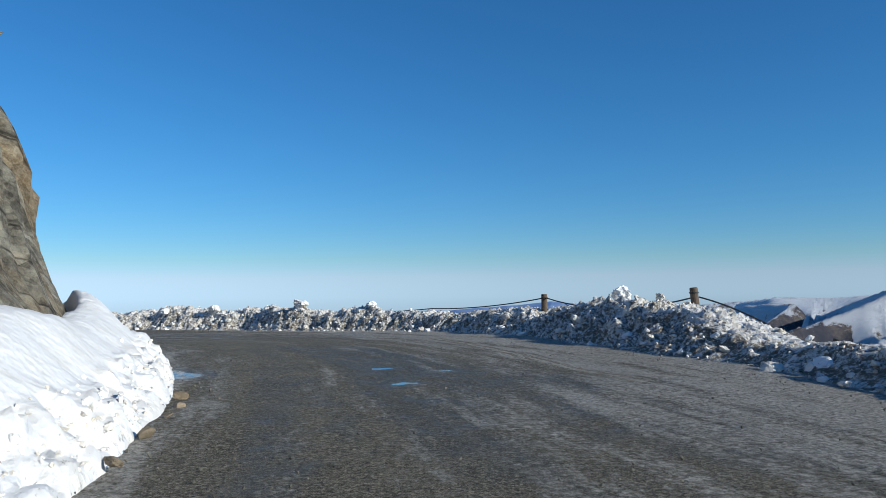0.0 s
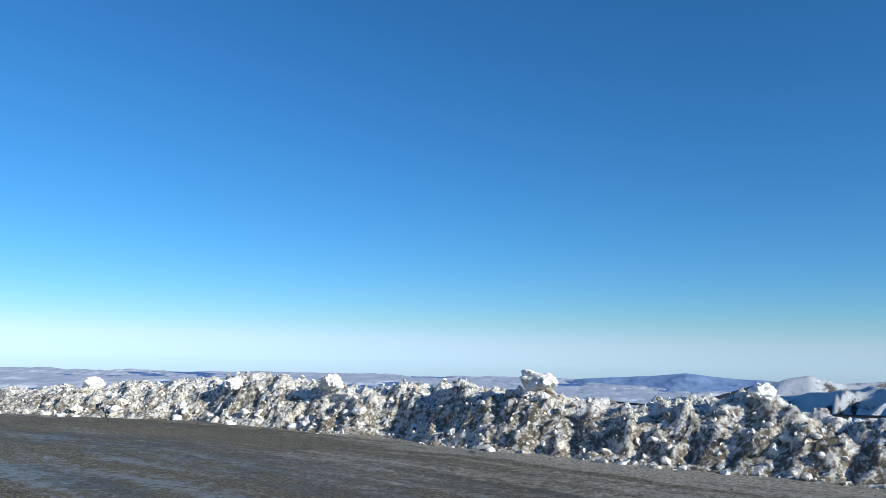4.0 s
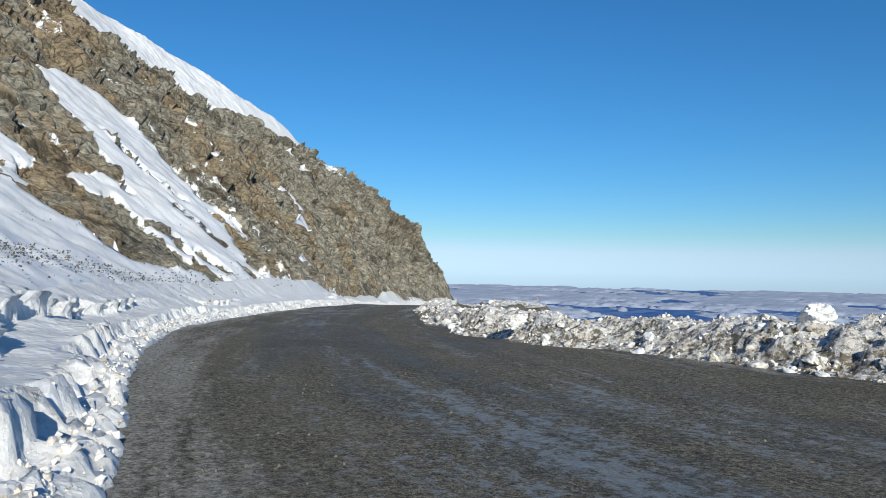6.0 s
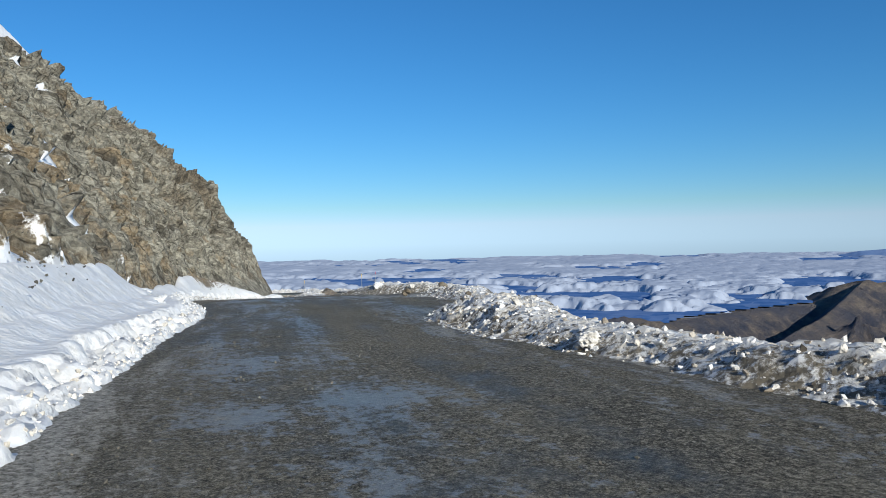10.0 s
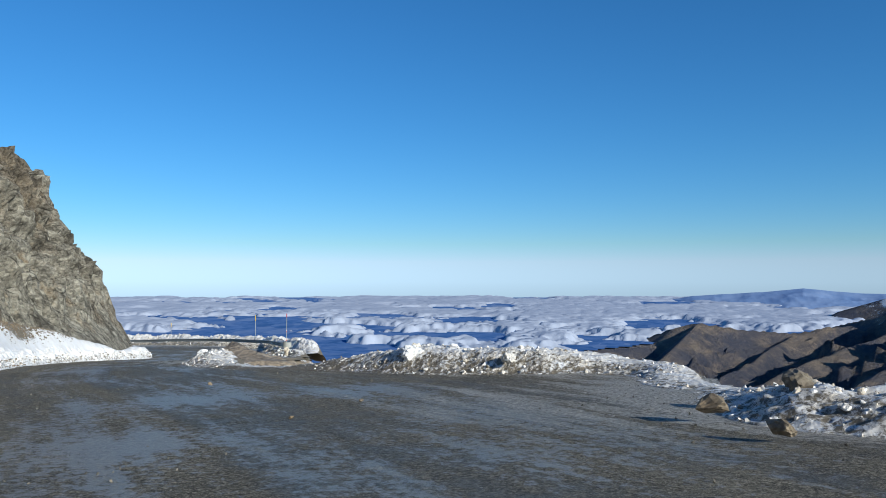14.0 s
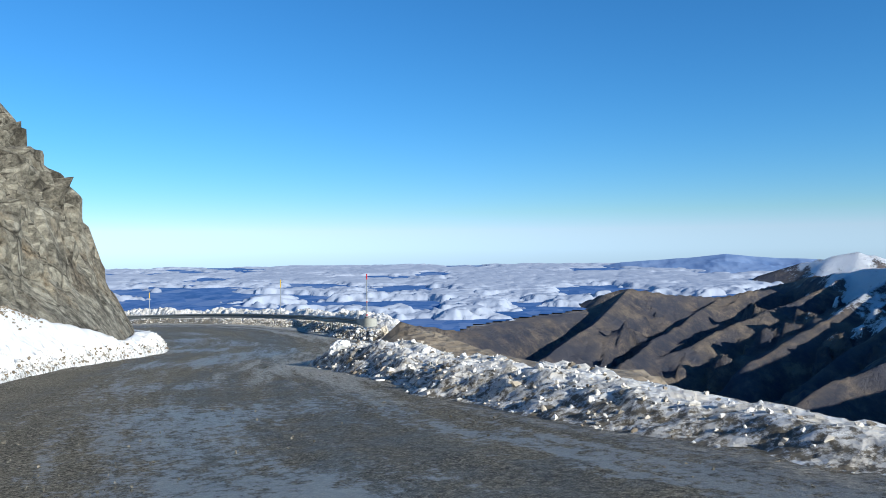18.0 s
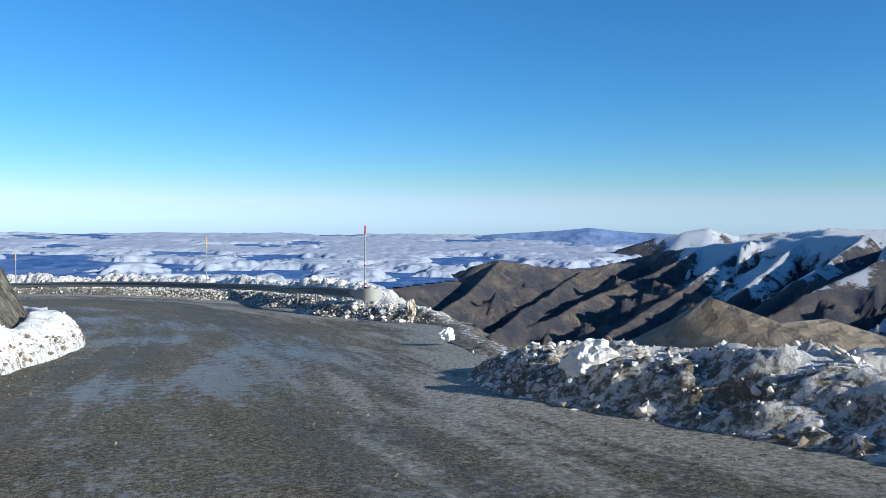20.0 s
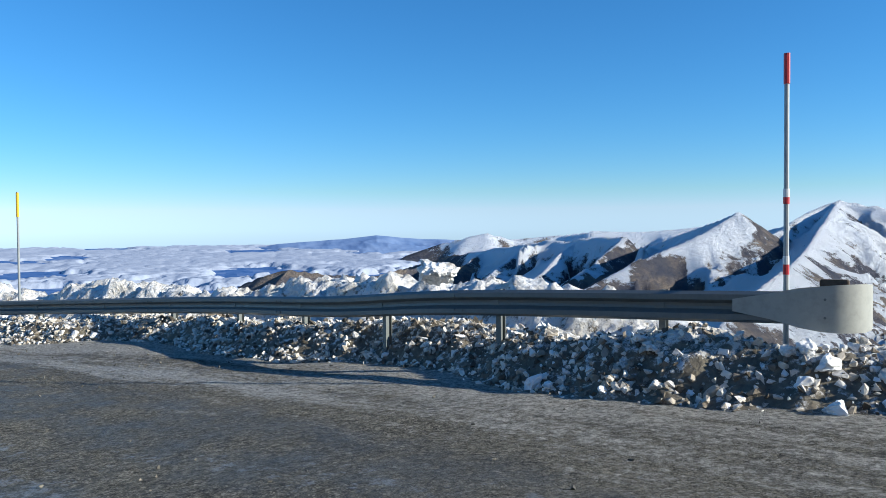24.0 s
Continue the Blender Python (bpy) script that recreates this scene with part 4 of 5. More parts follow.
def build_hillside():
    line = dense(RIGHT, 0.6)
    tangent = np.gradient(line[:, :2], axis=0)
    tangent /= np.linalg.norm(tangent, axis=1)[:, None]
    away = np.c_[tangent[:, 1], -tangent[:, 0]]
    out = np.r_[np.linspace(0.2, 6, 14), np.linspace(7, 60, 40)]
    base = ground_z(line[:, :2])
    n, m = len(line), len(out)
    for _ in range(240):
        away[1:-1] = (away[:-2] + 2 * away[1:-1] + away[2:]) / 4
    away /= np.linalg.norm(away, axis=1)[:, None]
    width = line[:, 3] * 0.8
    flat = (3.2 * smooth(73, 76, -line[:, 0]) * (1 - smooth(98, 103, line[:, 1])))[:, None]
    xy = line[:, None, :2] + away[:, None] * (out[None, :, None] + width[:, None, None] * 0.6)
    o = np.broadcast_to(out, (n, m))
    p = np.c_[xy.reshape(-1, 2), np.zeros(n * m)]
    z = base[:, None] - 0.15 + 0.09 * flat * smooth(0, 1, o) - 0.85 * np.maximum(o - 0.6 - flat, 0) + (0.25 + 0.05 * o) * fbm(p * 0.3, 4, 90).reshape(n, m) * smooth(0.5, 3, o)
    snow = 0.50 + 0.30 * fbm(p * 0.12, 3, 91).reshape(n, m) - 0.25 * smooth(55, 95, -xy[:, :, 0]) - 0.4 * smooth(74, 80, -xy[:, :, 0]) * (1 - smooth(84, 90, -xy[:, :, 0])) + 0.3 * (1 - smooth(0, 2.5, o))
    heap = np.exp(-((xy[:, :, 0] + 77.2) ** 2 + (xy[:, :, 1] - 96.0) ** 2) / 2.1**2)
    z = z + 0.8 * heap * (1 + 0.3 * fbm(p * 1.3, 3, 92).reshape(n, m))
    snow = snow - 0.7 * np.exp(-((xy[:, :, 0] + 77.0) ** 2 + (xy[:, :, 1] - 96.0) ** 2) / 4.5**2)
    ob = new("hillside", mesh_of("hillside", np.c_[xy.reshape(-1, 2), z.ravel()], grid_faces(n, m)[:, ::-1], EARTH, True, snow=snow.ravel()))
    tagged(ob, "steep brown stony slope with old snow falling away below the road", "slope", kind="structure")


build_hillside()

# ---- far country ----
ORIGIN = np.array((-60.0, 75.0, -1.0))


def polar(az, el, r):
    a = math.radians(az)
    return np.array((ORIGIN[0] + r * math.sin(a), ORIGIN[1] + r * math.cos(a), ORIGIN[2] + r * math.tan(math.radians(el))))


# ridges: bearing to the right of north, elevation, distance
RIDGES = [
    [(11, -2.0, 3900), (14, -1.0, 3900), (15.7, -0.6, 3850), (17.3, -0.3, 3850), (19.3, -0.8, 3900), (22.7, -0.5, 3900), (25, -0.2, 3800), (28.5, -0.3, 3800), (32.8, 0.0, 3800), (38, -0.3, 3800)],
    [(27, -0.7, 2300), (21.2, -1.1, 2600), (16.9, -1.5, 2900), (14, -2.0, 3200), (9.5, -3.3, 3450), (6.1, -4.3, 3650)],
    [(-1.7, -4.1, 2900), (0.6, -3.2, 2850), (2.2, -2.9, 2840), (5.2, -3.3, 2900), (8.6, -3.4, 3000), (12, -2.8, 3100)],
    [(29, -1.4, 2500), (32.2, -0.1, 2200), (34.7, 0.9, 2110), (37, -0.5, 2250), (39.2, 0.9, 2500), (41.2, 1.75, 2650), (44.5, 1.0, 2600), (50, 0.3, 2500), (60, 0.6, 2500)],
    [(34.7, 0.9, 2110), (32.5, -0.5, 2000), (27.9, -2.5, 1860), (24.7, -4.2, 1760), (19.8, -7.3, 1620), (15.5, -9.2, 1500), (13, -11, 1400)],
    [(41.2, 1.7, 2650), (39, -1.5, 1900), (37, -3, 1200), (33, -5.8, 900), (31.5, -7.3, 800), (30.9, -9.6, 700), (30, -13, 600)],
    [(-20, -8.5, 1600), (-17.4, -7.0, 1700), (-15.3, -5.9, 1750), (-13.6, -5.6, 1780), (-11, -6.1, 1800), (-8, -7.0, 1850)],
    [(12, -2.9, 3300), (9, -4.0, 2900), (6, -4.6, 2750), (2, -5.4, 2650), (-2, -6.4, 2600)],
    [(2.2, -2.9, 2840), (0, -5.2, 2500), (-3, -7.4, 2200), (-6, -9.5, 1900)],
    [(8.6, -3.4, 3000), (5, -6.0, 2500), (1.5, -8.6, 2100)],
    [(16.9, -1.5, 2900), (13, -3.8, 2600), (9.5, -5.5, 2450), (6, -7.2, 2300), (2, -9, 2200)],
    [(20, -1.2, 2680), (16, -4.4, 2320), (13, -6.4, 2180), (10, -8.3, 2050)],
    [(23.5, -0.9, 2480), (20, -4.2, 2160), (17, -6.6, 2000), (14, -9.0, 1860)],
    [(27, -0.7, 2300), (23.8, -3.3, 2080), (21, -5.6, 1950), (17.5, -8.2, 1780), (14, -10.5, 1650)],
]


def build_far():
    az = np.radians(np.r_[np.arange(-80, -24, 0.6), np.arange(-24, 62, 0.24), np.arange(62, 280.5, 2.5)])
    r = np.r_[np.linspace(1, 54, 6), np.geomspace(60, 900, 60), np.geomspace(915, 4700, 255)]
    A, R = np.meshgrid(az, r, indexing="ij")
    x, y = ORIGIN[0] + R * np.sin(A), ORIGIN[1] + R * np.cos(A)
    xy = np.stack([x.ravel(), y.ravel()], 1)
    rr, aa = R.ravel(), A.ravel()
    low = np.interp(rr, [0, 60, 250, 700, 1500, 2500, 3500, 4700], [-30, -60, -200, -430, -620, -540, -400, -260])
    rim = np.interp(rr, [1200, 2000, 2600, 3000, 3400, 4850], [-19, -13, -4, 4, 12, 66])
    share = (1 - smooth(0.3, 9, np.degrees(aa) - rim)) * smooth(1150, 1300, rr) * (np.degrees(aa) < 66)
    low = low + share * (bowl(rr) - 5 - low)
    z = low.copy()
    along, aside = np.zeros(len(xy)), np.full(len(xy), 400.0)
    for number, ridge in enumerate(RIDGES):
        pts = np.array([polar(*row) for row in ridge])
        length = number * 7000.0
        for a, b in zip(pts[:-1], pts[1:]):
            ab = b[:2] - a[:2]
            t = np.clip(((xy - a[:2]) @ ab) / (ab @ ab), 0, 1)
            dist = np.linalg.norm(xy - a[:2] - t[:, None] * ab, axis=1)
            top = a[2] + t * (b[2] - a[2])
            height = top - 0.76 * dist + 0.00012 * np.minimum(dist, 700) ** 2
            higher = height > z
            z = np.where(higher, height, z)
            along = np.where(higher, length + t * np.linalg.norm(ab) + 40 * np.sign(ab[0] * (xy[:, 1] - a[1]) - ab[1] * (xy[:, 0] - a[0])), along)
            aside = np.where(higher, dist, aside)
            length += np.linalg.norm(ab)
    p = np.c_[xy, np.zeros(len(xy))]
    rel = smooth(150, 900, rr)
    depth = np.clip(z - low, 0, 200)
    warp = 30 * fbm(p / 120.0, 3, 106)
    gully = ridged(np.c_[(along + warp) / 170.0, aside / 600.0, 0 * along], 5, 107, 0.6)
    spur = ridged(np.c_[p[:, :2] + 45 * np.c_[fbm(p / 200.0, 3, 108), fbm(p / 200.0, 3, 109)], p[:, 2]] / 330.0, 5, 101, 0.55)
    calm = 1 - 0.5 * smooth(27, 33, np.degrees(aa))
    z = z + calm * rel * (1 - share) * (0.4 + 0.6 * np.clip(depth / 60, 0, 1)) * (smooth(0, 190, aside) * 72 * (gully - 0.8) + (0.2 + 0.8 * smooth(0, 140, aside)) * (34 * (spur - 0.5) + 15 * ridged(p / 95.0, 5, 103, 0.6)))
    bear = np.degrees(aa)
    line = np.interp(bear, [-80, 8, 13, 17, 25, 30, 36, 45, 60, 280], [400, 80, -25, -140, -170, -135, -95, -105, -100, 60])
    line = np.where(rr < 1500, np.interp(bear, [19, 21.5, 25], [300, -60, -150]), line)
    line = np.where((rr >= 1500) & (rr < 2080) & (bear < 31), -10, line)
    grid = z.reshape(len(az), len(r))
    by_r = np.gradient(grid, r, axis=1)
    by_a = np.gradient(grid, az, axis=0) / R
    east = (by_r * np.sin(A) + by_a * np.cos(A)).ravel()
    snow = 0.5 + (z - line) / 170.0 + np.where(rr < 1500, 1.7, 0.55) * np.clip(east, -0.6, 0.6) + 0.45 * (gully - 0.8) + 0.9 * np.exp(-aside / 45) * (z > -140) * (rr < 2080) * (bear > 20)
    full = len(az)
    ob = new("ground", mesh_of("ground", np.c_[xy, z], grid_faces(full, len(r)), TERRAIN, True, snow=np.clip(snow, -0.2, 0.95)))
    tagged(ob, "brown alpine ridges with shaded valleys and snowy crests", "mountains", kind="structure")


def bowl(r):
    """Height of the far plain."""
    return ORIGIN[2] + r * np.tan(np.radians(np.interp(r, [1200, 1700, 2300, 3000, 3700, 4300, 4850], [-11.5, -8.0, -5.6, -4.0, -2.7, -1.8, -1.15])))


def build_plain():
    az = np.radians(np.arange(-85, 66, 0.5))
    r = np.linspace(1200, 4850, 80)
    A, R = np.meshgrid(az, r, indexing="ij")
    v = np.stack([ORIGIN[0] + R * np.sin(A), ORIGIN[1] + R * np.cos(A), bowl(R)], -1).reshape(-1, 3)
    open_to = np.degrees(A) < np.interp(R, [1200, 2000, 2600, 3000, 3400, 4850], [-19, -13, -4, 4, 12, 66])
    v, f = compact(v, grid_faces(len(az), len(r), open_to.ravel()))
    tagged(new("far_plain", mesh_of("far_plain", v, f, PLAIN)), "plain far below the mountains, tinted deep blue for haze", "plain", kind="structure")
    az = np.radians(np.r_[np.arange(-85, -50, 0.4), np.arange(-50, 40, 0.15)])
    r = np.geomspace(1900, 4880, 300)
    A, R = np.meshgrid(az, r, indexing="ij")
    p = np.stack([R * np.sin(A), R * np.cos(A), 0 * R], -1).reshape(-1, 3)
    rr, bear = R.ravel(), np.degrees(A.ravel())
    p = p + 26 * np.c_[fbm(p / 70.0, 4, 125), fbm(p / 70.0, 4, 126), 0 * rr]
    cover = np.interp(rr, [1900, 2300, 2700, 3200, 3700, 4200], [-1.15, -0.85, -0.55, -0.26, 0.12, 0.6])
    cover = cover - 0.5 * smooth(6, 14, bear) * (1 - smooth(4300, 4700, rr)) - 2.0 * smooth(-3, 3, bear) * (1 - smooth(2800, 3200, rr))
    cover = cover + 0.95 * fbm(p / np.array([430.0, 250.0, 1]), 5, 120, 0.58)
    heap = 0.6 * np.sqrt(np.clip(1 - (cells(p / np.array([300.0, 200.0, 1]), 127)[0] / 0.86) ** 2, 0, 1))
    for size, share, seed in ((150.0, 0.55, 128), (66.0, 0.40, 129), (30.0, 0.2, 131)):
        heap = heap + share * np.sqrt(np.abs(vnoise(p / np.array([size * 1.4, size, 1]), seed)))
    rim = np.interp(rr, [1900, 2000, 2600, 3000, 3400, 4850], [-14, -13, -4, 4, 12, 66])
    full = smooth(-0.08, 0.5, cover + 0.5 * (heap - 0.75)) * smooth(0.2, 3.5, rim - bear)
    z = bowl(rr) - 5 + (6 + 25 * heap * full) * smooth(0.02, 0.12, full) * (1 - smooth(2900, 4300, rr) * 0.55)
    v = np.c_[ORIGIN[0] + R.ravel() * np.sin(A.ravel()), ORIGIN[1] + R.ravel() * np.cos(A.ravel()), z]
    keep = bear < rim
    v, f = compact(v, grid_faces(len(az), len(r), keep))
    tagged(new("cloud_sea", mesh_of("cloud_sea", v, f, CLOUD)), "broken white sea of heaped clouds over the plain", "clouds", kind="structure")


def build_blue_range():
    top = np.array([(-3, -1.5), (0, -1.3), (1.7, -1.0), (4, -0.85), (6.4, -0.7), (9, -0.42), (11, -0.6), (14.4, -0.8), (17, -0.9), (24, -1.0), (40, -1.2)])
    az = np.arange(-3, 40, 0.1)
    el = np.interp(az, top[:, 0], top[:, 1])
    t = np.linspace(0, 1, 40)
    A, U = np.meshgrid(np.radians(az), t, indexing="ij")
    R = 4780 - 900 * U
    crest = ORIGIN[2] + 4780 * np.tan(np.radians(el))
    base = bowl(3850) - 45
    z = crest[:, None] * (1 - U) + base * U
    p = np.stack([R * np.sin(A), R * np.cos(A), 0 * R], -1).reshape(-1, 3)
    z = z.ravel() + 16 * ridged(p / 330, 5, 140) * (0.15 + np.sqrt(U.ravel())) - 12 * np.sqrt(U.ravel())
    v = np.c_[ORIGIN[0] + p[:, 0], ORIGIN[1] + p[:, 1], z]
    tagged(new("backdrop", mesh_of("backdrop", v, grid_faces(len(az), len(t)), BLUE)), "long distant mountain range tinted blue for haze", "mountains", kind="structure")


build_far()
build_plain()
build_blue_range()

# ---- things ----


def part(name, bm, material, parent, label=""):
    me = bpy.data.meshes.new(name)
    bm.to_mesh(me)
    bm.free()
    me.materials.append(material)
    ob = new(name, me)
    ob.parent = parent
    if label:
        ob["label"] = label
    return ob


def thing(name, place, label, category, group=""):
    ob = new(name)
    ob.matrix_basis = Matrix.Translation(place)
    return tagged(ob, label, category, group)


def tube(bm, points, radius, sides=8, taper=None):
    """A round bar along points."""
    points = [Vector(p) for p in points]
    rings = []
    for k, p in enumerate(points):
        along = (points[min(k + 1, len(points) - 1)] - points[max(k - 1, 0)]).normalized()
        a = along.cross(Vector((0.3, 0.9, 0.2))).normalized()
        b = along.cross(a)
        r = radius if taper is None else radius * (1 + (taper - 1) * k / (len(points) - 1))
        rings.append([bm.verts.new(p + r * (math.cos(t) * a + math.sin(t) * b)) for t in (2 * math.pi * i / sides for i in range(sides))])
    for r0, r1 in zip(rings, rings[1:]):
        for i in range(sides):
            bm.faces.new((r0[i], r0[(i + 1) % sides], r1[(i + 1) % sides], r1[i]))
    bm.faces.new(rings[0][::-1])
    bm.faces.new(rings[-1])
    bmesh.ops.recalc_face_normals(bm, faces=bm.faces)


def box(bm, size, at, turn=None, bevel=0.0):
    made = bmesh.ops.create_cube(bm, size=1.0, matrix=Matrix.Translation(at) @ (turn or Matrix()) @ Matrix.Diagonal((*size, 1)))
    if bevel:
        edges = list({e for v in made["verts"] for e in v.link_edges})
        bmesh.ops.bevel(bm, geom=edges, offset=bevel, segments=2, affect="EDGES")


def lump_mesh(name, seed, material, detail=1, rough=0.10, flat=0.75, points=13):
    """A broken clod or stone about 1 m across: a rough hull, its facets chipped."""
    rng = random.Random(seed)
    bm = bmesh.new()
    for _ in range(points):
        way = Vector((rng.gauss(0, 1), rng.gauss(0, 1), rng.gauss(0, 1))).normalized()
        bm.verts.new(way * rng.uniform(0.36, 0.56))
    bmesh.ops.convex_hull(bm, input=bm.verts)
    bmesh.ops.delete(bm, geom=[v for v in bm.verts if not v.link_faces], context="VERTS")
    bmesh.ops.triangulate(bm, faces=bm.faces)
    shift = Vector((rng.uniform(0, 90), rng.uniform(0, 90), rng.uniform(0, 90)))
    for _ in range(detail):
        bmesh.ops.subdivide_edges(bm, edges=bm.edges, cuts=1, use_grid_fill=True)
        bmesh.ops.smooth_vert(bm, verts=bm.verts, factor=0.42, use_axis_x=True, use_axis_y=True, use_axis_z=True)
        bmesh.ops.triangulate(bm, faces=bm.faces)
    for v in bm.verts:
        c = v.co * (1 + rough * noise.fractal(v.co * 4.0 + shift, 0.8, 2.1, 3) + 0.5 * rough * noise.noise(v.co * 11 + shift))
        v.co = Vector((c.x, c.y, c.z * flat))
    bmesh.ops.recalc_face_normals(bm, faces=bm.faces)
    me = bpy.data.meshes.new(name)
    bm.to_mesh(me)
    bm.free()
    me.materials.append(material)
    return me


CLODS = [lump_mesh("snow_clod", k, CLOD if k % 3 else CLEAN, 2, 0.30) for k in range(9)]
BLOCKS = [lump_mesh("snow_block", 90 + k, CLEAN if k % 2 else CLOD, 3, 0.3, 0.8, 18) for k in range(6)]
STONES = [lump_mesh("stone", 60 + k, STONE, 2, 0.25, 0.75, 11) for k in range(7)]


def scatter(name, xy, z, count, sizes, meshes, parent, rng, columns, where=None):
    """Single clods lying on a bank, as pieces of it."""
    made = 0
    while made < count:
        i, j = rng.randrange(len(xy)), rng.randrange(*columns)
        x, y = xy[i, j]
        if where and not where(x, y):
            continue
        size = rng.uniform(*sizes) * rng.uniform(0.7, 1.3)
        ob = new(name, rng.choice(meshes))
        turn = Euler((rng.uniform(-0.5, 0.5), rng.uniform(-0.5, 0.5), rng.uniform(0, 6.28)))
        ob.matrix_basis = Matrix.LocRotScale((x, y, z[i, j] + 0.12 * size), turn, (size, size * rng.uniform(0.7, 1.1), size * rng.uniform(0.7, 1.2)))
        ob.parent = parent
        made += 1


def litter(name, label, category, spots, sizes, material, seed, detail=1):
    """Small pieces past counting, joined."""
    rng = np.random.RandomState(seed)
    shapes = []
    for k in range(6):
        me = lump_mesh("shape", 200 + seed + k, material, detail, 0.3, 0.75, 12 if detail else 9)
        v = np.array([tuple(p.co) for p in me.vertices])
        f = np.array([tuple(p.vertices) for p in me.polygons])
        shapes.append((v, f))
        bpy.data.meshes.remove(me)
    verts, faces, at = [], [], 0
    spots = np.asarray(spots)
    kind = rng.randint(0, 6, len(spots))
    for number, (v, f) in enumerate(shapes):
        mine = spots[kind == number]
        size = sizes[0] + (sizes[1] - sizes[0]) * rng.rand(len(mine)) ** 2.2
        quat = rng.normal(size=(len(mine), 4))
        quat /= np.linalg.norm(quat, axis=1)[:, None]
        w, x, y, z = quat.T
        turn = np.array([[1 - 2 * (y * y + z * z), 2 * (x * y - z * w), 2 * (x * z + y * w)], [2 * (x * y + z * w), 1 - 2 * (x * x + z * z), 2 * (y * z - x * w)], [2 * (x * z - y * w), 2 * (y * z + x * w), 1 - 2 * (x * x + y * y)]])
        turn = np.moveaxis(turn, 2, 0) * size[:, None, None]
        placed = np.einsum("nij,kj->nki", turn, v) + mine[:, None] + np.stack([0 * size, 0 * size, 0.04 * size], 1)[:, None]
        verts.append(placed.reshape(-1, 3))
        faces.append((f[None] + (np.arange(len(mine)) * len(v))[:, None, None]).reshape(-1, f.shape[1]) + at)
        at += len(mine) * len(v)
    ob = new(name, mesh_of(name, np.vstack(verts), np.vstack(faces), material, False))
    tagged(ob, label, category, kind="stuff")


# guard rail on the last bend: x, y, height of its top
RAIL = [(-84.42, 113.95, -4.48), (-87, 116.9, -4.62), (-88.4, 119.2, -4.85), (-90, 121.9, -5.03), (-92, 124.2, -5.2), (-94.6, 126.3, -5.36), (-98.5, 128.5, -5.52), (-104, 130.2, -5.75), (-112, 130.8, -6.1), (-124, 129.4, -6.6)]


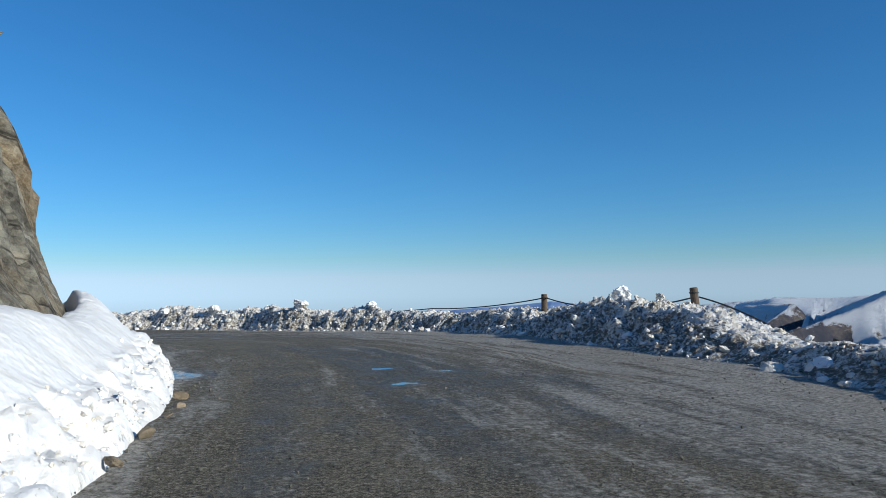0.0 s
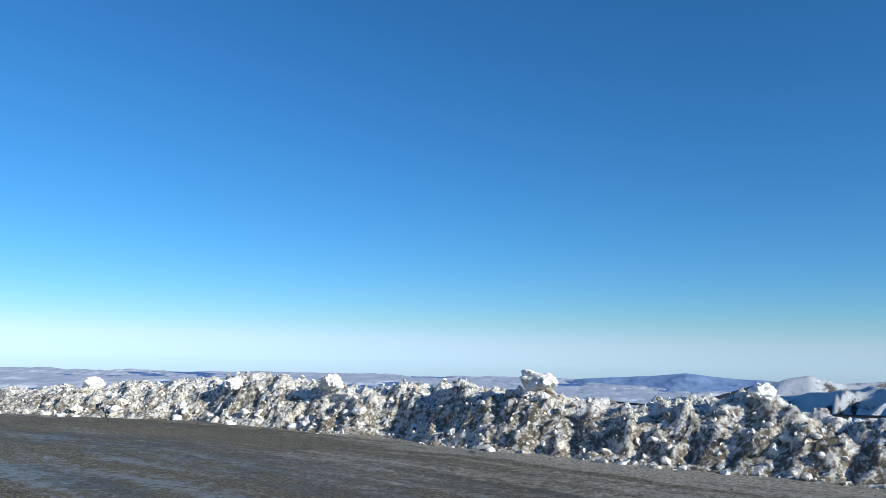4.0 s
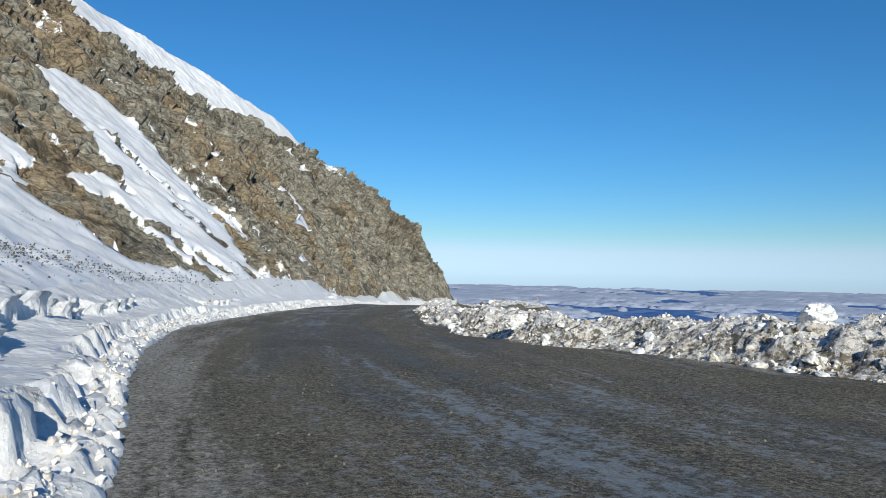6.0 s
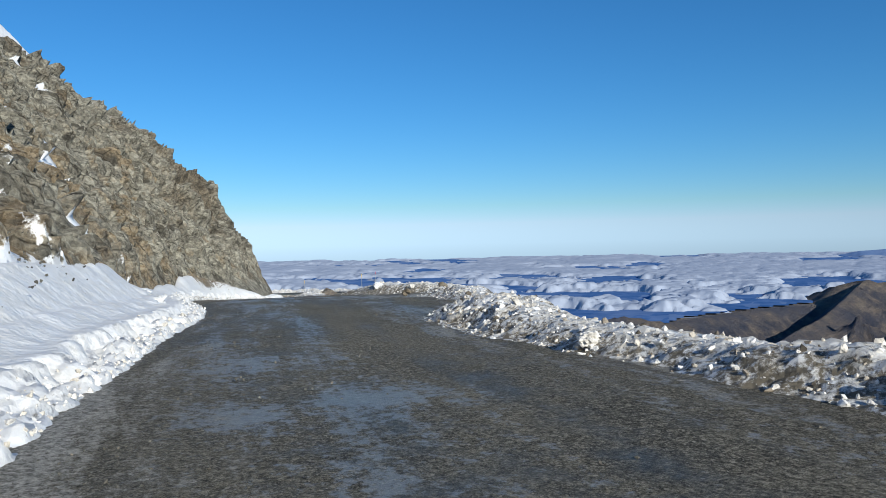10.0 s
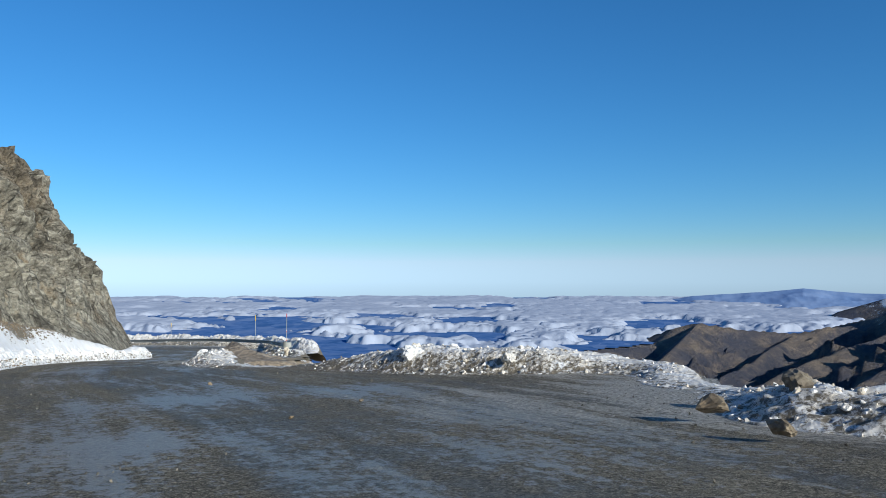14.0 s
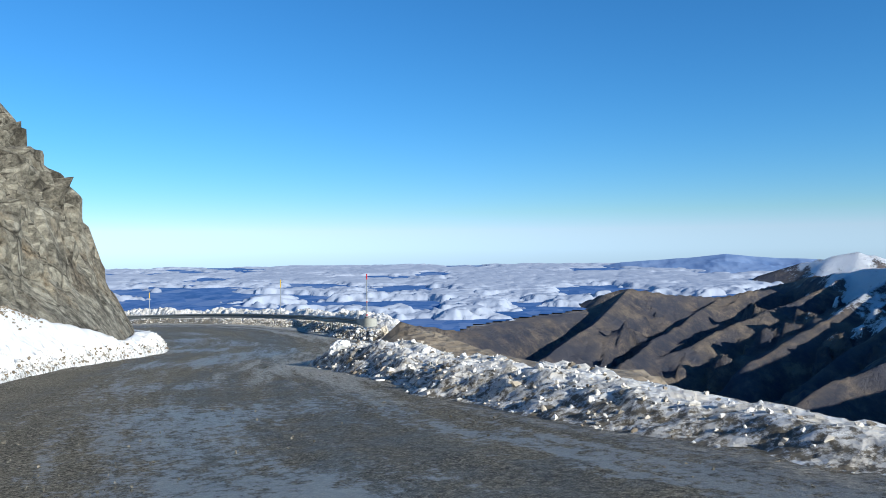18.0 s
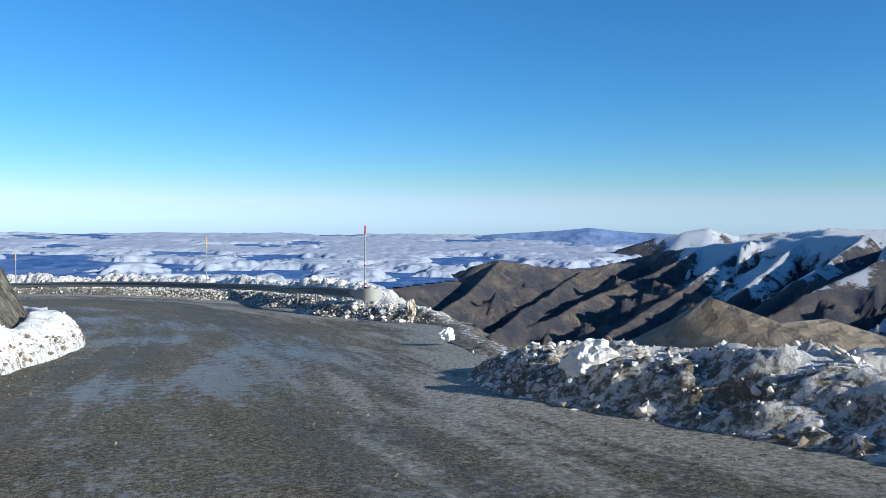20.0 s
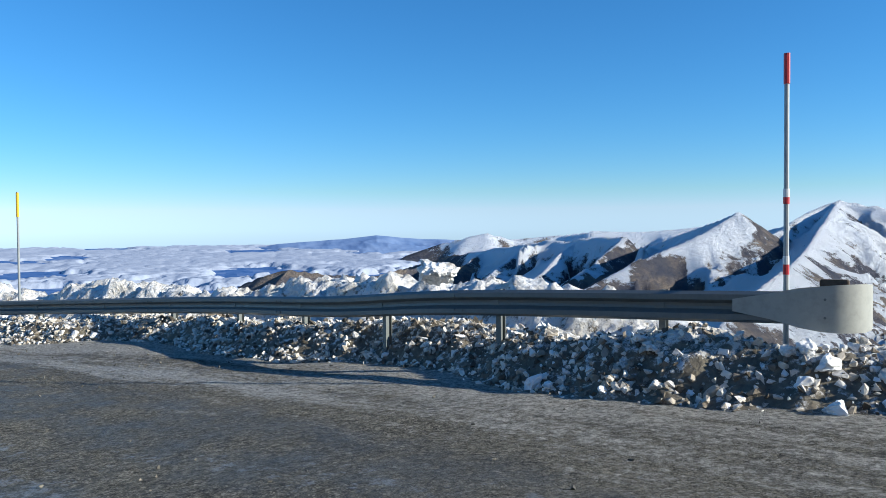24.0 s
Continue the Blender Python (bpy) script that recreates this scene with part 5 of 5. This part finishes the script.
def build_rail():
    line = dense(RAIL, 0.5)
    tangent = np.gradient(line[:, :2], axis=0)
    tangent /= np.linalg.norm(tangent, axis=1)[:, None]
    away = np.c_[tangent[:, 1], -tangent[:, 0]]
    rail = thing("guard_rail", tuple(line[0]), "galvanised steel guard rail on posts above the dirty snow", "guard rail")
    origin = line[0]
    # one W-shaped beam for every four metres
    shape = [(-0.01, 0.0), (-0.055, -0.03), (-0.055, -0.085), (0.015, -0.125), (0.02, -0.155), (0.015, -0.185), (-0.055, -0.225), (-0.055, -0.28), (-0.01, -0.31)]
    for k in range(0, len(line) - 1, 8):
        piece = line[k : k + 9]
        if len(piece) < 2:
            break
        bm = bmesh.new()
        for back in (0.0, 0.006):
            rings = []
            for n, row in enumerate(piece):
                a = away[min(k + n, len(away) - 1)]
                lap = 0.004 if n == len(piece) - 1 else 0.0
                rings.append([bm.verts.new((row[0] - origin[0] + a[0] * (o + back - lap), row[1] - origin[1] + a[1] * (o + back - lap), row[2] - origin[2] + h)) for o, h in shape])
            for r0, r1 in zip(rings, rings[1:]):
                for i in range(len(shape) - 1):
                    bm.faces.new((r0[i], r0[i + 1], r1[i + 1], r1[i]))
        part("beam", bm, STEEL, rail)
        at = piece[0] - origin
        a, t = away[k], tangent[k]
        for h in (-0.07, -0.24):
            for o in (0.06, -0.06):
                bm = bmesh.new()
                c = Vector((at[0] + t[0] * o - a[0] * 0.058, at[1] + t[1] * o - a[1] * 0.058, at[2] + h))
                tube(bm, [c, c - Vector((a[0], a[1], 0)) * 0.012], 0.013, 6)
                part("bolt", bm, STEEL, rail)
    for k in range(3, len(line), 4):
        at, a, t = line[k] - origin, away[k], tangent[k]
        turn = Matrix.Rotation(math.atan2(t[1], t[0]), 4, "Z")
        bm = bmesh.new()
        c = Vector((at[0] + a[0] * 0.14, at[1] + a[1] * 0.14, at[2] - 0.5))
        box(bm, (0.07, 0.008, 1.0), c - Vector((a[0], a[1], 0)) * 0.05, turn)
        box(bm, (0.07, 0.008, 1.0), c + Vector((a[0], a[1], 0)) * 0.05, turn)
        box(bm, (0.008, 0.092, 1.0), c, turn)
        part("post", bm, STEEL, rail)
        bm = bmesh.new()
        box(bm, (0.10, 0.09, 0.2), Vector((at[0] + a[0] * 0.055, at[1] + a[1] * 0.055, at[2] - 0.16)), turn, 0.006)
        part("spacer_block", bm, STEEL, rail)
    # flared end terminal: a broad plate bent round in a half circle
    bm = bmesh.new()
    t, a = -tangent[0], away[0]
    plan = [(-0.75, -0.07), (-0.4, -0.075), (-0.15, -0.08), (0.02, -0.075), (0.17, -0.04), (0.29, 0.04), (0.37, 0.15), (0.41, 0.28), (0.41, 0.42), (0.37, 0.55)]
    tops = [-0.10, -0.03, 0.03, 0.05, 0.065, 0.07, 0.07, 0.06, 0.05, 0.04]
    lows = [-0.22, -0.28, -0.345, -0.37, -0.38, -0.38, -0.38, -0.37, -0.35, -0.33]
    for back in (0.0, 0.012):
        cols = []
        for (f, o), hi, lo in zip(plan, tops, lows):
            x, y = t[0] * (f - back) + a[0] * (o + back), t[1] * (f - back) + a[1] * (o + back)
            cols.append([bm.verts.new((x, y, lo + (hi - lo) * s)) for s in (0, 0.5, 1)])
        for c0, c1 in zip(cols, cols[1:]):
            for i in range(2):
                bm.faces.new((c0[i], c1[i], c1[i + 1], c0[i + 1]))
    end = part("end_terminal", bm, CONCRETE, rail, "pale grey rounded end terminal")
    end.data.polygons.foreach_set("use_smooth", np.ones(len(end.data.polygons), bool))
    bm = bmesh.new()
    box(bm, (0.24, 0.12, 0.1), Vector((t[0] * 0.12 + a[0] * 0.1, t[1] * 0.12 + a[1] * 0.1, 0.06)), Matrix.Rotation(math.atan2(t[1], t[0]), 4, "Z"), 0.01)
    part("cap_block", bm, TIMBER, end, "weathered timber block")


build_rail()


def snow_pole(place, top, bands, label):
    """A tall marker pole with coloured bands: (share of the height from, to, material, name)."""
    z = place[2]
    ob = thing("snow_pole", place, label, "marker pole", "marker poles along the bend")
    tall = top - z
    bm = bmesh.new()
    tube(bm, [(0, 0, tall * k / 6) for k in range(7)], 0.028, 10, 0.85)
    part("pole", bm, POLE, ob)
    for lo, hi, material, word in bands:
        bm = bmesh.new()
        tube(bm, [(0, 0, tall * lo), (0, 0, tall * (lo + hi) / 2), (0, 0, tall * hi)], 0.031, 10)
        part("band", bm, material, ob, word)
    return ob


snow_pole((-84.4, 114.42, -5.5), -2.16, [(0.91, 1.0, RED, "red tip"), (0.555, 0.575, RED, "red band"), (0.575, 0.60, WHITE, "white band"), (0.345, 0.375, RED, "red band"), (0.375, 0.40, WHITE, "white band")], "tall grey marker pole with red tip beside the rail end")
snow_pole((-94.63, 126.9, -6.5), -2.95, [(0.84, 0.995, YELLOW, "yellow tip")], "tall thin grey marker pole with yellow tip behind the rail")
snow_pole((-107.7, 131.2, -7.0), -4.15, [(0.84, 0.995, YELLOW, "yellow tip")], "thin grey marker pole farther round the bend")


def timber_post(place, top, lean, group="posts of the cable fence"):
    x, y, z = place
    ob = thing("timber_post", place, "weathered brown timber post of a cable fence in the snow", "post", group)
    ob.matrix_basis = pose(x, y, z, lean[0], lean[1], 0)
    bm = bmesh.new()
    tall = top - z
    tube(bm, [(0, 0, 0), (0, 0, tall * 0.5), (0, 0, tall - 0.02), (0, 0, tall)], 0.115, 14, 0.95)
    bmesh.ops.bevel(bm, geom=[e for e in bm.edges if all(v.co.z > tall - 0.001 for v in e.verts)], offset=0.012, segments=2, affect="EDGES")
    part("shaft", bm, TIMBER, ob)
    bm = bmesh.new()
    tube(bm, [(0.122 * math.cos(t), 0.122 * math.sin(t), tall - 0.14 + 0.01 * math.sin(3 * t)) for t in (0.4 * i for i in range(16))], 0.014, 6)
    part("cable_loop", bm, CABLE, ob, "dark cable wound round the post")
    return ob


POSTS = [(3.7, 27.6, 1.5), (7.2, 21.2, 1.64), (-0.4, 32.9, 1.02), (9.2, 15.2, 1.2)]
for (x, y, top), lean in zip(POSTS, ((0, 0), (4, -6), (10, 38), (0, 5))):
    timber_post((x, y, gz(x, y) - 0.35), top, lean)


def fence_cable(a, b, sag):
    pts = []
    for k in range(13):
        t = k / 12
        pts.append(Vector(a).lerp(Vector(b), t) - Vector((0, 0, sag * 4 * t * (1 - t))))
    ob = thing("fence_cable", pts[0], "dark sagging cable strung between the timber posts", "cable", "cables of the fence")
    bm = bmesh.new()
    tube(bm, [p - pts[0] for p in pts], 0.022, 6)
    part("strand", bm, CABLE, ob)


fence_cable((7.1, 21.3, 1.36), (3.75, 27.5, 1.36), 0.35)
fence_cable((3.7, 27.6, 1.36), (-0.5, 32.8, 0.93), 0.12)
fence_cable((-0.5, 32.8, 0.93), (-5.5, 38.6, 0.72), 0.08)
fence_cable((7.2, 21.2, 1.36), (8.7, 18.6, 0.25), -0.12)


def block(name, x, y, top, size, mesh, label, category, group=""):
    """A single big lump: x, y, the height of its top, its width, depth and height."""
    ob = new(name, mesh)
    ob.matrix_basis = Matrix.LocRotScale((x, y, top - size[2] * 0.36), Euler((0.1 * math.sin(x * 7), 0.1 * math.cos(y * 5), x * 3.7)), size)
    return tagged(ob, label, category, group)


SNOW_BLOCKS = [
    (-6.9, 36.5, 1.42, 0.9), (5.6, 23.9, 1.78, 0.95), (6.3, 21.9, 1.5, 0.42), (-3.3, 34.6, 1.3, 0.6), (-11.9, 39.2, 1.15, 0.85), (-20.1, 42.2, 0.85, 0.9), (-18.1, 41.3, 0.7, 0.45),
    (-14.9, 40.4, 1.0, 0.7), (-26.9, 42.2, 0.3, 0.7), (-61.6, 79.4, -1.3, 0.9), (-58.7, 78.3, -1.35, 0.55),
    (-79.3, 95.5, -3.25, 0.9), (-87.0, 118.4, -4.25, 0.8), (-81.1, 102.8, -4.2, 0.55), (-40.4, 51.5, -0.35, 0.45), (-52.0, 70.9, -1.0, 1.1),
]
for k, (x, y, top, w) in enumerate(SNOW_BLOCKS):
    block("snow_block", x, y, top, (w, w * 0.8, w * 0.85), BLOCKS[k % 6], "large white block of broken snow on the windrow", "snow block", "snow blocks on the windrow")
block("snow_block", -82.4, 110.75, -4.46, (0.44, 0.4, 0.95), lump_mesh("snow_block", 96, OLD_SNOW, 3, 0.42, 0.8, 20), "tall dirty pillar of old snow on the verge", "snow block", "snow blocks on the windrow")
STONE_SPOTS = [
    (-54.4, 70.3, -1.05, 0.62), (-53.7, 69.0, -1.1, 0.5), (-53.1, 71.5, -0.8, 0.8), (-42.4, 42.2, 0.0, 0.3), (-6.6, 34.5, 0.65, 0.4), (-60.0, 71.9, -1.6, 0.16),
    (-60.2, 69.8, -1.55, 0.14), (-65.0, 74.9, -1.9, 0.18), (-2.7, 6.2, 0.2, 0.26), (-2.9, 7.4, 0.22, 0.3), (-3.2, 9.3, 0.2, 0.3), (-3.1, 8.6, 0.2, 0.22), (-3.5, 10.2, 0.25, 0.34),
    (-38.5, 39.9, -0.35, 0.3), (-36.6, 38.6, -0.3, 0.22), (-84.0, 113.2, -4.95, 0.35), (-83.4, 112.6, -5.0, 0.3), (-36.0, 33.0, 1.5, 0.7), (-40.4, 34.8, 1.75, 0.25),
]
for k, (x, y, top, w) in enumerate(STONE_SPOTS):
    block("stone", x, y, top, (w, w * 0.75, w * 0.8), STONES[k % 7], "loose angular brown stone fallen beside the road", "stone", "loose stones by the road")

# ---- pieces: clods on the banks, gravel ----
rng = random.Random(7)


def height_at(x, y):
    return float(np.clip(right[((right[:, :2] - (x, y)) ** 2).sum(1).argmin(), 2] * 1.6 - 0.15, 0, 1))


scatter("snow_clod", bank_xy, bank_z, 220, (0.10, 0.28), CLODS, snow_bank, rng, (2, 25), lambda x, y: y > 2 and rng.random() < height_at(x, y))
scatter("snow_clod", bank_xy, bank_z, 90, (0.22, 0.42), CLODS, snow_bank, rng, (2, 9), lambda x, y: y > 9 and x > -34)
scatter("snow_clod", bank_xy, bank_z, 30, (0.12, 0.3), CLODS, snow_bank, rng, (3, 16), lambda x, y: 111 < y < 116 and x < -81)
snow_edge = bpy.data.objects["snow_edge"]
scatter("snow_clod", edge_xy, edge_z, 110, (0.08, 0.2), CLODS, snow_edge, rng, (3, 9), lambda x, y: y > 3)
pick = np.random.RandomState(5)
right_fine = dense(RIGHT, 0.095)
tall_at = np.clip(right_fine[:, 2] * 1.6 - 0.12, 0.012, 1) * (1 - 0.7 * np.exp(-(((right_fine[:, 0] + 60.5) / 4.5) ** 2)) * (right_fine[:, 1] > 76))
for name, label, count, sizes, detail, seed in (
    ("snow_rubble", "grey and white rubble of ploughed snow on the windrow", 6500, (0.05, 0.21), 1, 1),
    ("snow_crumbs", "fine dirty crumbs of broken snow on the windrow", 38000, (0.03, 0.13), 0, 11),
):
    i, j = pick.randint(0, len(bank_xy), count), pick.randint(0, 31, count)
    ok = pick.rand(count) < tall_at[i]
    litter(name, label, "snow crumbs", np.c_[bank_xy[i[ok], j[ok]], bank_z[i[ok], j[ok]]], sizes, CRUMBS, seed, detail)
bend = np.where((bank_xy[:, 0, 1] > 112) & (bank_xy[:, 0, 0] > -100) & (bank_xy[:, 0, 0] < -82))[0]
i, j = pick.choice(bend, 8000), pick.randint(2, 26, 8000)
litter("snow_crumbs", "dense grey crumbs of dirty snow below the guard rail", "snow crumbs", np.c_[bank_xy[i, j], bank_z[i, j]], (0.03, 0.15), SOILED_CRUMBS, 21, 0)
for name, label, count, sizes, detail, seed in (
    ("snow_rubble", "white broken snow rubble along the plough cut", 2000, (0.05, 0.16), 1, 2),
    ("snow_crumbs", "fine white crumbs of snow along the plough cut", 9000, (0.025, 0.10), 0, 12),
):
    i, j = pick.randint(0, len(edge_xy), count), np.clip(pick.normal(5.5, 2.2, count), 2, 12).astype(int)
    litter(name, label, "snow rubble", np.c_[edge_xy[i, j], edge_z[i, j]], sizes, WHITE_CRUMBS, seed, detail)
spots = []
for k in range(9000):
    row = left[pick.randint(20, len(left) - 40)] if k % 3 else right[pick.randint(30, len(right) - 40)]
    reach = abs(pick.normal(0, 0.7)) + 0.02
    x, y = row[0] + pick.normal(0, 0.5), row[1] + pick.normal(0, 0.5)
    c = spine[((spine[:, :2] - row[:2]) ** 2).sum(1).argmin(), :2]
    way = (c - row[:2]) / max(np.linalg.norm(c - row[:2]), 0.1)
    spots.append((x + way[0] * reach, y + way[1] * reach))
spots = np.array(spots)
litter("gravel", "loose brown and grey gravel along the road edges", "gravel", np.c_[spots, ground_z(spots)], (0.012, 0.06), SCREE, 3, 0)
at = pick.randint(30, len(spine) - 30, 12000)
run = np.gradient(spine[:, :2], axis=0)[at]
grit = spine[at, :2] + np.c_[run[:, 1], -run[:, 0]] * np.clip(pick.normal(0.5, 2.4, len(at)), -3.4, 5.0)[:, None] + pick.uniform(-0.5, 0.5, (len(at), 2))
litter("road_grit", "loose dark and pale chips of stone strewn over the road", "gravel", np.c_[grit, ground_z(grit) + 0.004], (0.008, 0.045), GRIT, 5, 0)
# stones on the snow slope above the road
band = slope_points[(slope_points[:, 0] > -52) & (slope_points[:, 0] < -33)]
near, _ = side(band[:, :2], left)
strip = np.abs(near - np.interp(-band[:, 0], [33, 38, 42, 52], [5.5, 4.2, 2.4, 2.0]))
likely = np.exp(-((strip / 0.75) ** 2)) + 0.012
spots = band[pick.choice(len(band), 6500, p=likely / likely.sum())] + np.c_[pick.normal(0, 0.3, (6500, 2)), np.full(6500, -0.01)]
litter("scree", "dark scattered scree stones lying on the snow slope", "scree", spots, (0.012, 0.105), SCREE, 4, 0)
fan = np.where((edge_xy[:, 0, 0] > -87.6) & (edge_xy[:, 0, 0] < -84.6))[0]
i, j = pick.choice(fan, 1500), np.clip(pick.normal(25, 4.5, 1500), 14, 33).astype(int)
litter("scree", "tan stony rubble fallen on the snow below the spur", "scree", np.c_[edge_xy[i, j], edge_z[i, j]], (0.03, 0.17), TAN, 6, 0)
foot = np.where(edge_xy[:, 0, 0] < -78)[0]
i, j = pick.choice(foot, 900), pick.randint(1, 6, 900)
litter("scree", "brown stones lying along the foot of the snow", "scree", np.c_[edge_xy[i, j], edge_z[i, j] + 0.03], (0.02, 0.14), TAN, 7, 0)


def build_tyre_track():
    """Rows of small tread lugs pressed into the frost on the first bend."""
    way = dense([(-0.3, 25.2), (0.52, 22.49), (1.24, 19.7), (1.77, 17.21), (2.14, 15.45), (2.42, 14.14), (2.71, 13.13), (3.2, 11.4)], 0.085)
    run = np.gradient(way, axis=0)
    run /= np.linalg.norm(run, axis=1)[:, None]
    across = np.c_[run[:, 1], -run[:, 0]]
    verts, faces = [], []
    for off in (-0.17, -0.10, 0.10, 0.17):
        c = way + across * off
        q = np.c_[c, 0 * c[:, 0]]
        z = ground_z(c) + 0.03 * fbm(q * 0.35, 3, 3) + 0.012 * fbm(q * 2.2, 3, 8)
        for p, a, r, h in zip(c, across, run, z):
            at = len(verts)
            for up, grow in ((-0.02, 1.0), (0.005, 0.7)):
                for f, o in ((-1, -1), (1, -1), (1, 1), (-1, 1)):
                    x, y = p + grow * (0.02 * f * r + 0.028 * o * a)
                    verts.append((x, y, h + up))
            faces += [[at + 4, at + 5, at + 6, at + 7]] + [[at + k, at + (k + 1) % 4, at + 4 + (k + 1) % 4, at + 4 + k] for k in range(4)]
    ob = new("tyre_track", mesh_of("tyre_track", verts, faces, SCREE, False))
    tagged(ob, "dark tyre tread marks pressed into the frosted road", "tyre track", kind="stuff")


build_tyre_track()
